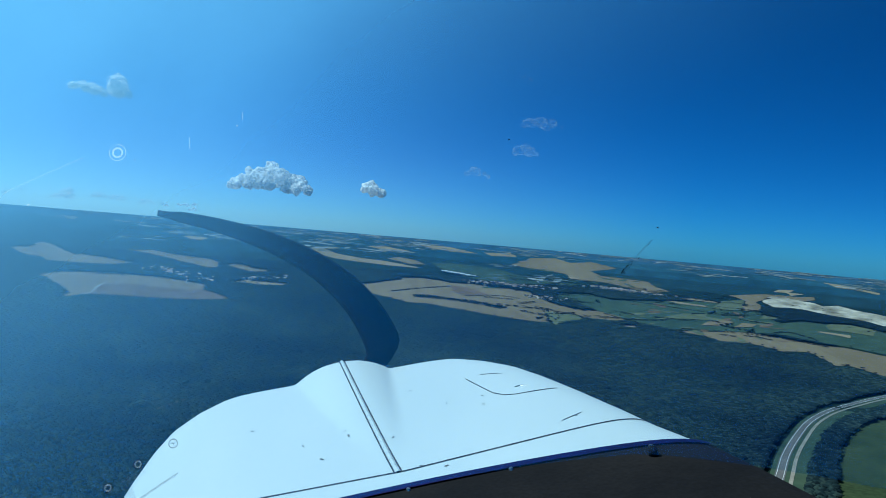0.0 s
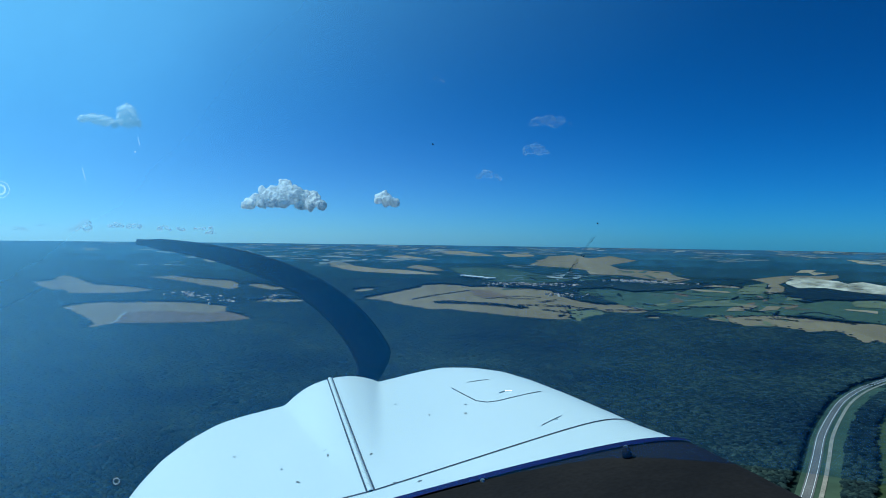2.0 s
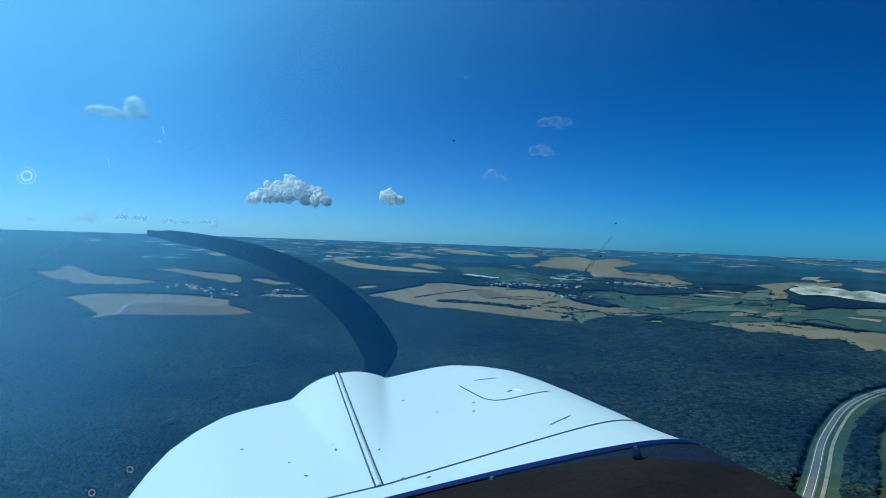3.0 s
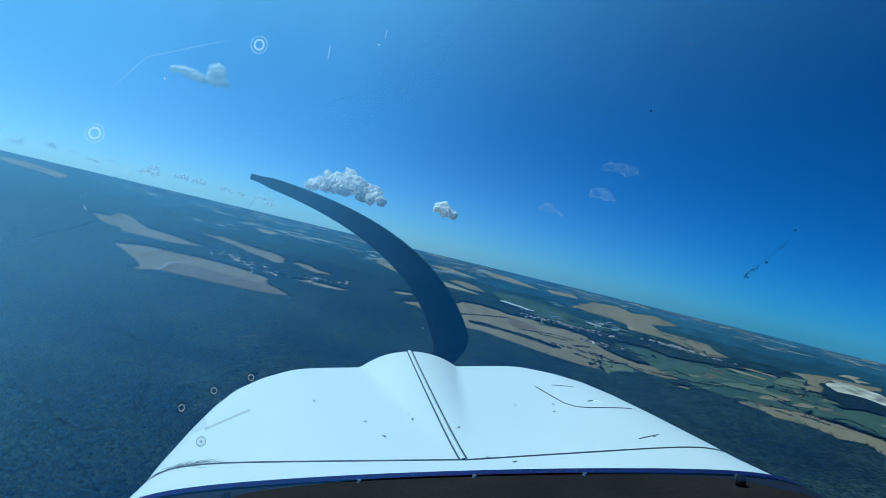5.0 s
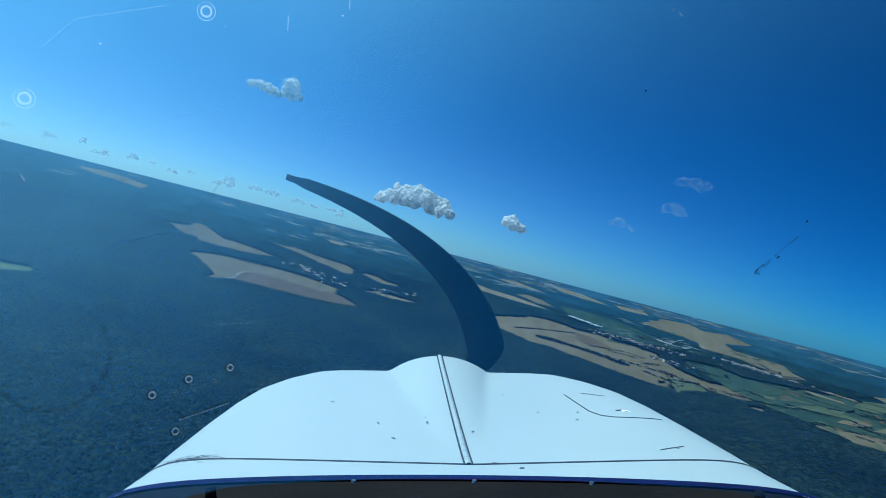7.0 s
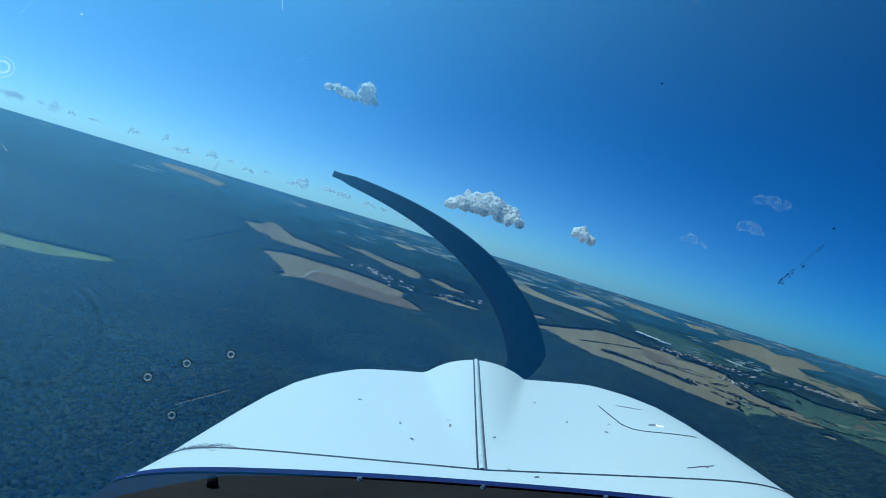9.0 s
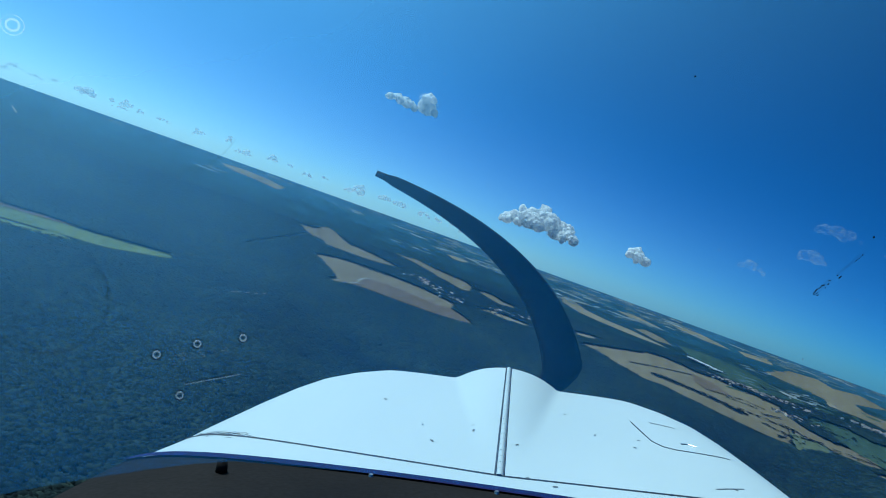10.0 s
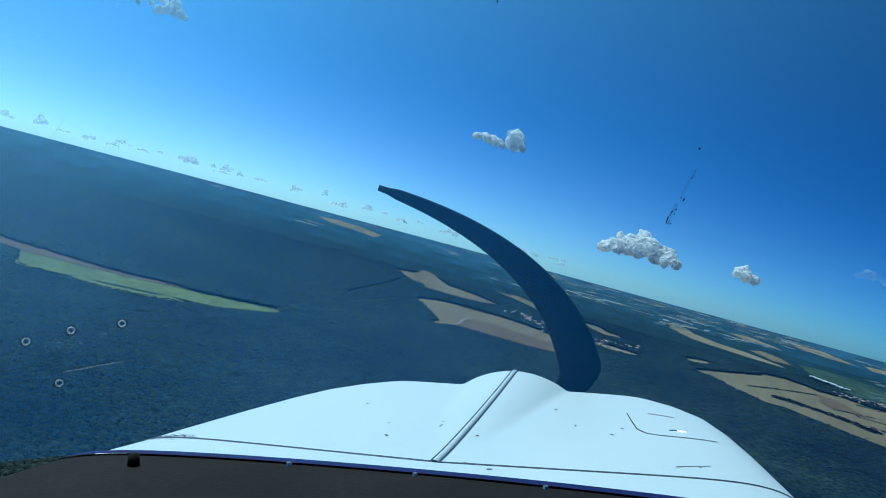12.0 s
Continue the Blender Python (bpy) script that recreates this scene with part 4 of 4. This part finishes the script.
def village(ends, wide, count, seed, group, size=1.0):
    rnd = random.Random(seed)
    (x1, y1), (x2, y2) = ends
    first = None
    for _ in range(count):
        f = rnd.random()
        x, y = x1 + (x2 - x1) * f + rnd.gauss(0, wide), y1 + (y2 - y1) * f + rnd.gauss(0, wide)
        k = math.hypot(x, y)
        s = size * rnd.uniform(0.8, 1.35) * (1.0 if k < R_FLAT else drape(x, y).to_2d().length / k)
        m = Matrix.Translation(drape(x, y, 1.0)) @ Matrix.Rotation(rnd.uniform(0, math.tau), 4, "Z") @ Matrix.Scale(s, 4)
        if not first:
            first = tagged(new("house"), "small plastered village house with a tiled roof", "house", group)
            for nm, me in zip(("wall", "roof", "chimney"), HOUSE):
                new(nm, me).parent = first
            first.matrix_world = m
        else:
            copy_thing(first, m).scale = (s, s, s)


HOUSE = house_mesh()
village([(1330, 6770), (1980, 6650)], 110, 190, 31, "houses of the large village", 1.35)
village([(1590, 5710), (1650, 5260)], 60, 30, 36, "houses below the large village", 1.3)
village([(2700, 7560), (2970, 6960)], 100, 90, 32, "houses of the small village", 1.35)
village([(-1040, 5610), (-560, 4880)], 60, 56, 33, "houses of the forest village", 1.5)
village([(-500, 5020), (-120, 5660)], 30, 26, 34, "houses along the forest road", 1.5)


def shed(x, y, turn, length):
    ob = tagged(new("farm_shed"), "long pale sheet-roofed farm shed", "shed", "farm sheds")
    bm = bmesh.new()
    bmesh.ops.create_cube(bm, size=1, matrix=Matrix.Translation((0, 0, 3)) @ Matrix.Diagonal((length, 26, 6, 1)))
    part("wall", bm, PLASTER, ob, smooth=False)
    bm = bmesh.new()
    h = length / 2 + 1
    v = [bm.verts.new(p) for p in ((-h, -14, 6), (h, -14, 6), (h, 14, 6), (-h, 14, 6), (-h, 0, 11), (h, 0, 11))]
    for f in ((0, 1, 5, 4), (2, 3, 4, 5), (0, 4, 3), (1, 2, 5), (3, 2, 1, 0)):
        bm.faces.new([v[i] for i in f])
    part("roof", bm, SHED_ROOF, ob, smooth=False)
    k = drape(x, y).to_2d().length / math.hypot(x, y)
    ob.matrix_world = Matrix.Translation(drape(x, y, 3)) @ Matrix.Rotation(radians(turn), 4, "Z") @ Matrix.Scale(k, 4)


for i in range(7):
    shed(1320 + 30 * i, 8210 - 85 * i, 20 + 9 * (i % 3), 60 + 14 * (i % 4))


# ---- trees ----
def crown_templates(sub, seed, count, cut=-0.22):
    """Lumpy tree crowns, one unit across, that stand on z = 0."""
    rnd = random.Random(seed)
    out = []
    for _ in range(count):
        bm = bmesh.new()
        bmesh.ops.create_icosphere(bm, subdivisions=sub, radius=0.56)
        for v in list(bm.verts):
            if v.co.z < -0.35:
                continue
            v.co *= 1 + rnd.uniform(-0.22, 0.22)
            v.co.z = v.co.z * rnd.uniform(1.0, 1.35)
        for p in [p for p in bm.faces if p.calc_center_median().z < cut]:
            bm.faces.remove(p)
        for v in [v for v in bm.verts if not v.link_faces]:
            bm.verts.remove(v)
        bm.verts.index_update()
        v, f = np.array([x.co for x in bm.verts]), np.array([[x.index for x in p.verts] for p in bm.faces])
        out.append((v + [0, 0, 0.45], f))
        bm.free()
    return out


def outside_fields(x, y):
    keep = np.ones(len(x), bool)
    for poly in FIELDS:
        p = np.array(poly)
        near = (x > p[:, 0].min()) & (x < p[:, 0].max()) & (y > p[:, 1].min()) & (y < p[:, 1].max()) & keep
        idx = np.nonzero(near)[0]
        if not len(idx):
            continue
        xs, ys = x[idx], y[idx]
        hit = np.zeros(len(idx), bool)
        x2, y2 = p[-1]
        for x1, y1 in p:
            if y1 != y2:
                hit ^= ((y1 > ys) != (y2 > ys)) & (xs < (x2 - x1) * (ys - y1) / (y2 - y1) + x1)
            x2, y2 = x1, y1
        keep[idx[hit]] = False
    return keep


def plant(name, spots, templates, seed, label, flat=0.32):
    """One mesh of crowns; spots: x, y, width, height."""
    rng = np.random.default_rng(seed)
    vs, fs, at = [], [], 0
    for x, y, w, h in spots:
        v, f = templates[rng.integers(len(templates))]
        a = rng.random() * math.tau
        c, s = math.cos(a), math.sin(a)
        base = drape(x, y)
        k = 1.0 if math.hypot(x, y) < R_FLAT else base.to_2d().length / math.hypot(x, y)
        q = np.empty_like(v)
        q[:, 0], q[:, 1], q[:, 2] = (v[:, 0] * c - v[:, 1] * s) * w * k + base.x, (v[:, 0] * s + v[:, 1] * c) * w * k + base.y, (v[:, 2] * flat + 1 - flat) * h * k + base.z
        vs.append(q)
        fs.append(f + at)
        at += len(v)
    v, f = np.concatenate(vs), np.concatenate(fs)
    me = bpy.data.meshes.new(name)
    me.vertices.add(len(v))
    me.vertices.foreach_set("co", v.ravel())
    me.loops.add(f.size)
    me.loops.foreach_set("vertex_index", f.ravel())
    me.polygons.add(len(f))
    me.polygons.foreach_set("loop_start", np.arange(0, f.size, 3))
    me.polygons.foreach_set("use_smooth", np.ones(len(f), bool))
    me.update(calc_edges=True)
    me.materials.append(LEAVES)
    return tagged(new(name, me), label, "trees", kind="stuff")


def forest_spots(d0, d1, unit, seed):
    """Trees strewn at random, wider apart and broader with the distance."""
    rng = np.random.default_rng(seed)
    out = []
    d = d0
    while d < d1:
        s = min(max(4.9, unit * d / 1000), 17.0)
        deep = 6 * s
        n = int(radians(116) * d * deep / (s * s))
        az = radians(-62) + radians(116) * rng.random(n)
        r = d + deep * rng.random(n)
        x, y = r * np.sin(az), r * np.cos(az)
        for i in np.nonzero(outside_fields(x, y) & outside_fields(x + 95 * np.sin(az), y + 95 * np.cos(az)))[0]:
            stand = noise.noise(Vector((x[i] * 0.004, y[i] * 0.004, 0)))
            ride = min(abs((x[i] * 0.82 + y[i] * 0.57) % 760 - 380), abs((y[i] * 0.82 - x[i] * 0.57) % 910 - 455))
            if ride < 3.5 and d < 2700 or rng.random() < (d - 6800) / 900:
                continue
            tall = rng.random() ** 2.2          # a few crowns stand over the rest
            w = s * rng.uniform(2.1, 3.1) * (1 - 0.45 * tall)
            out.append((x[i], y[i], w, 10.5 + 2 * stand + 0.4 * rng.random() + 1.9 * tall))
        d += deep
    return out


HEDGES = [([(1320, 4580), (1430, 4560), (1500, 4260)], 12), ([(1010, 5260), (1120, 5360), (1270, 5470), (1380, 5370)], 14), ([(510, 5180), (750, 5630), (1020, 6050)], 14), ([(-1200, 4880), (-1100, 4910), (-1020, 4970), (-920, 4950)], 10),
          ([(2010, 6340), (2280, 6080), (2540, 5670), (2800, 5250)], 15), ([(1940, 4100), (2200, 4080), (2420, 3960), (2500, 3700)], 14), ([(2560, 4240), (2680, 4310), (2650, 4020)], 13),
          ([(-1800, 1955), (-1660, 1990), (-1530, 2020), (-1420, 2100), (-1350, 2210)], 9),
          ([(-2330, 6860), (-2100, 6360), (-1970, 6100), (-1790, 5900)], 22), ([(1720, 4660), (1760, 4250), (1830, 4040)], 18),
          ([(2210, 3960), (2270, 3930), (2290, 3840)], 9), ([(2070, 3930), (2120, 3880)], 9)]


def hedge_spots(seed):
    """Trees and hedges along the edges of the farther fields and through the valley."""
    rng = np.random.default_rng(seed)
    out = []
    for poly in (FIELDS[0], *FIELDS[3:27]):
        for i, (x, y) in enumerate(poly):
            d = math.hypot(x, y)
            if d > 11500 or d < 2800:
                continue
            if rng.random() < 0.7:
                g = 0.0016 * d
                out.append((x + rng.normal(0, g), y + rng.normal(0, g), rng.uniform(9, 19), rng.uniform(5, 10)))
    for _ in range(60):                      # hedge lines in the valley
        az, d, turn = radians(rng.uniform(13, 30)), rng.uniform(4200, 9000), rng.uniform(0, math.tau)
        for k in range(int(rng.integers(6, 22))):
            out.append((d * math.sin(az) + k * 16 * math.cos(turn) + rng.normal(0, 4), d * math.cos(az) + k * 16 * math.sin(turn) + rng.normal(0, 4), rng.uniform(10, 22), rng.uniform(5, 11)))
    for cx, cy, n, sp in ((1650, 6700, 170, 260), (2830, 7260, 110, 260), (-800, 5250, 80, 190), (-300, 5300, 60, 180), (1420, 7950, 60, 160), (3500, 5400, 110, 350), (4580, 7660, 12, 40), (4470, 7350, 12, 40), (4310, 6920, 9, 35), (4650, 7300, 9, 35), (4530, 6800, 9, 35), (4290, 6560, 9, 35), (4360, 6320, 10, 40)):
        for _ in range(n):
            out.append((cx + rng.normal(0, sp), cy + rng.normal(0, sp), rng.uniform(9, 20), rng.uniform(5, 10)))
    copse = [(610, 4960), (720, 5080), (790, 4990), (950, 4900), (1060, 4720), (1120, 4570), (1050, 4520), (960, 4700), (830, 4830), (730, 4880), (630, 4870)]
    for _ in range(1500):
        x, y = rng.uniform(590, 1130), rng.uniform(4420, 5210)
        if inside(x, y, copse):
            out.append((x, y, rng.uniform(11, 20), rng.uniform(6, 10)))
    for line, gap in HEDGES:
        for x, y in spline(line, gap):
            if rng.random() < 0.9:
                out.append((x + rng.normal(0, 3), y + rng.normal(0, 3), rng.uniform(9, 17), rng.uniform(4, 8)))
    return out


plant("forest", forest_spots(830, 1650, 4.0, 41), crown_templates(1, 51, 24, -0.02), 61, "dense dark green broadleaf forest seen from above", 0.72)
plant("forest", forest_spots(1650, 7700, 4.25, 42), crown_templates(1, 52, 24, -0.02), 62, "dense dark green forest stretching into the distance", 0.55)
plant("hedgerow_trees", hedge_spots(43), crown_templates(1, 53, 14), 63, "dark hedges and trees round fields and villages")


# ---- clouds ----
LUMPS, CURLS = bpy.data.textures.new("lumps", "CLOUDS"), bpy.data.textures.new("curls", "CLOUDS")
LUMPS.noise_scale, CURLS.noise_scale = 38.0, 13.0


def cloud(az, el, wide, high, puffs, seed, mat=CLOUD, dist=4850.0, lean=0.0, base=-0.7, fat=1.0, label="white cumulus cloud with a greyish base"):
    """A heap of puffs at a bearing and a height in degrees, wide and high in degrees."""
    rnd = random.Random(seed)
    c = Vector((math.sin(radians(az)) * math.cos(radians(el)), math.cos(radians(az)) * math.cos(radians(el)), math.sin(radians(el)))) * dist + Vector((0, 0, H))
    right = Vector((math.cos(radians(az)), -math.sin(radians(az)), 0))
    away = Vector((math.sin(radians(az)), math.cos(radians(az)), 0))
    W, T = dist * radians(wide) / 2, dist * radians(high) / 2
    bm, rim = bmesh.new(), bmesh.new()
    for _ in range(puffs):
        u = rnd.uniform(-1, 1)
        top = (1 - abs(u) ** 1.8) ** 0.7 * (0.85 + 0.35 * noise.noise(Vector((u * 2.6, seed + 0.5, 0))))
        v = base + rnd.random() ** 0.7 * (0.9 - base) * top
        s = fat * (0.085 + 0.17 * rnd.random() ** 2) * min(W, 1.5 * T) * (0.55 + 0.6 * max(top, 0))
        q = c + right * u * W + Vector((0, 0, 1)) * (v * T + lean * u * T) + away * ((v - base) * 1.5 + rnd.gauss(0, 0.2)) * T
        bmesh.ops.create_icosphere(bm, subdivisions=2, radius=s, matrix=Matrix.Translation(q) @ Matrix.Diagonal((1, 1, 0.85, 1)))
        if mat is CLOUD and T > 0.006 * dist:
            bmesh.ops.create_icosphere(rim, subdivisions=1, radius=s * rnd.uniform(1.10, 1.34), matrix=Matrix.Translation(q) @ Matrix.Diagonal((1.1, 1.1, 0.85, 1)))
        for _ in range(4 if mat is CLOUD else 0):             # smaller billows on its shoulders
            b = Vector((rnd.gauss(0, 1), rnd.gauss(0, 1), rnd.gauss(0.5, 0.7))).normalized()
            k = s * rnd.uniform(0.3, 0.6)
            bmesh.ops.create_icosphere(bm, subdivisions=1, radius=k, matrix=Matrix.Translation(q + b * s * 0.75))
    for v in [*bm.verts, *rim.verts]:             # torn edges
        n = noise.noise(v.co * 0.014) * 12 + noise.noise(v.co * 0.04) * 9 + noise.noise(v.co * 0.1) * 5
        v.co += (v.co - c).normalized() * n * min(1, T / 90)
    ob = thing("cloud", bm, mat, label, "cloud")
    rm = ob.modifiers.new("one skin", "REMESH")
    rm.mode, rm.voxel_size, rm.use_smooth_shade = "VOXEL", max(0.0004 * dist, 0.020 * min(W, 1.6 * T)), True
    for tex, much in ((LUMPS, 0.30), (CURLS, 0.16)):
        dm = ob.modifiers.new("billows", "DISPLACE")
        dm.texture, dm.strength, dm.mid_level, dm.texture_coords = tex, much * min(T, 110), 0.45, "GLOBAL"
    if rim.verts:
        edge = part("fringe", rim, FRINGE, ob, "thin ragged white edge")
        skin = edge.modifiers.new("one skin", "REMESH")
        skin.mode, skin.voxel_size, skin.use_smooth_shade = "VOXEL", rm.voxel_size * 1.3, True
    else:
        rim.free()
    return ob


cloud(-3.1, 2.55, 5.4, 2.1, 200, 5, lean=-0.04)
cloud(3.85, 2.5, 1.35, 0.9, 18, 6, lean=-0.2, fat=2.6, label="small white cumulus cloud")
cloud(-13.1, 7.3, 1.35, 1.3, 22, 7, dist=1200.0, fat=3.3, label="small round white cloud with a trailing wisp")
cloud(-14.9, 7.1, 2.2, 0.7, 24, 8, lean=-0.3, dist=1200.0, fat=3.2, label="small flat white cloud")
cloud(14.95, 8.0, 2.6, 1.0, 26, 9, WISP, fat=2.2, label="thin wispy white cloud")
cloud(13.95, 6.1, 1.5, 1.1, 26, 10, WISP, fat=2.2, label="thin wispy white cloud")
cloud(10.75, 4.25, 1.6, 0.8, 26, 11, WISP, fat=2.2, label="thin wispy white cloud")
cloud(-7.0, 3.75, 0.8, 0.4, 14, 12, WISP, label="thin wispy white cloud")
cloud(-10.6, 5.1, 1.2, 0.4, 14, 14, WISP, label="thin wispy white cloud")
cloud(4.5, 4.0, 0.5, 0.3, 12, 15, WISP, label="tiny wisp of cloud")
rnd = random.Random(77)
for i in range(40):                           # the far rank of small cumulus over the horizon
    az = -47 + 1.02 * i + rnd.uniform(-0.9, 0.9)
    tall = rnd.uniform(0.16, 0.40) + (0.4 if i % 9 == 4 else 0)
    cloud(az, -0.1 + tall * 0.5 + rnd.uniform(0, 0.4), rnd.uniform(0.3, 1.0), tall, 16, 100 + i, HAZY, 4900.0, fat=2.8, label="far small white cumulus over the horizon")
cloud(-38.6, 9.6, 5.0, 1.7, 50, 13, dist=900.0, fat=1.5, label="bright white cumulus cloud high up")
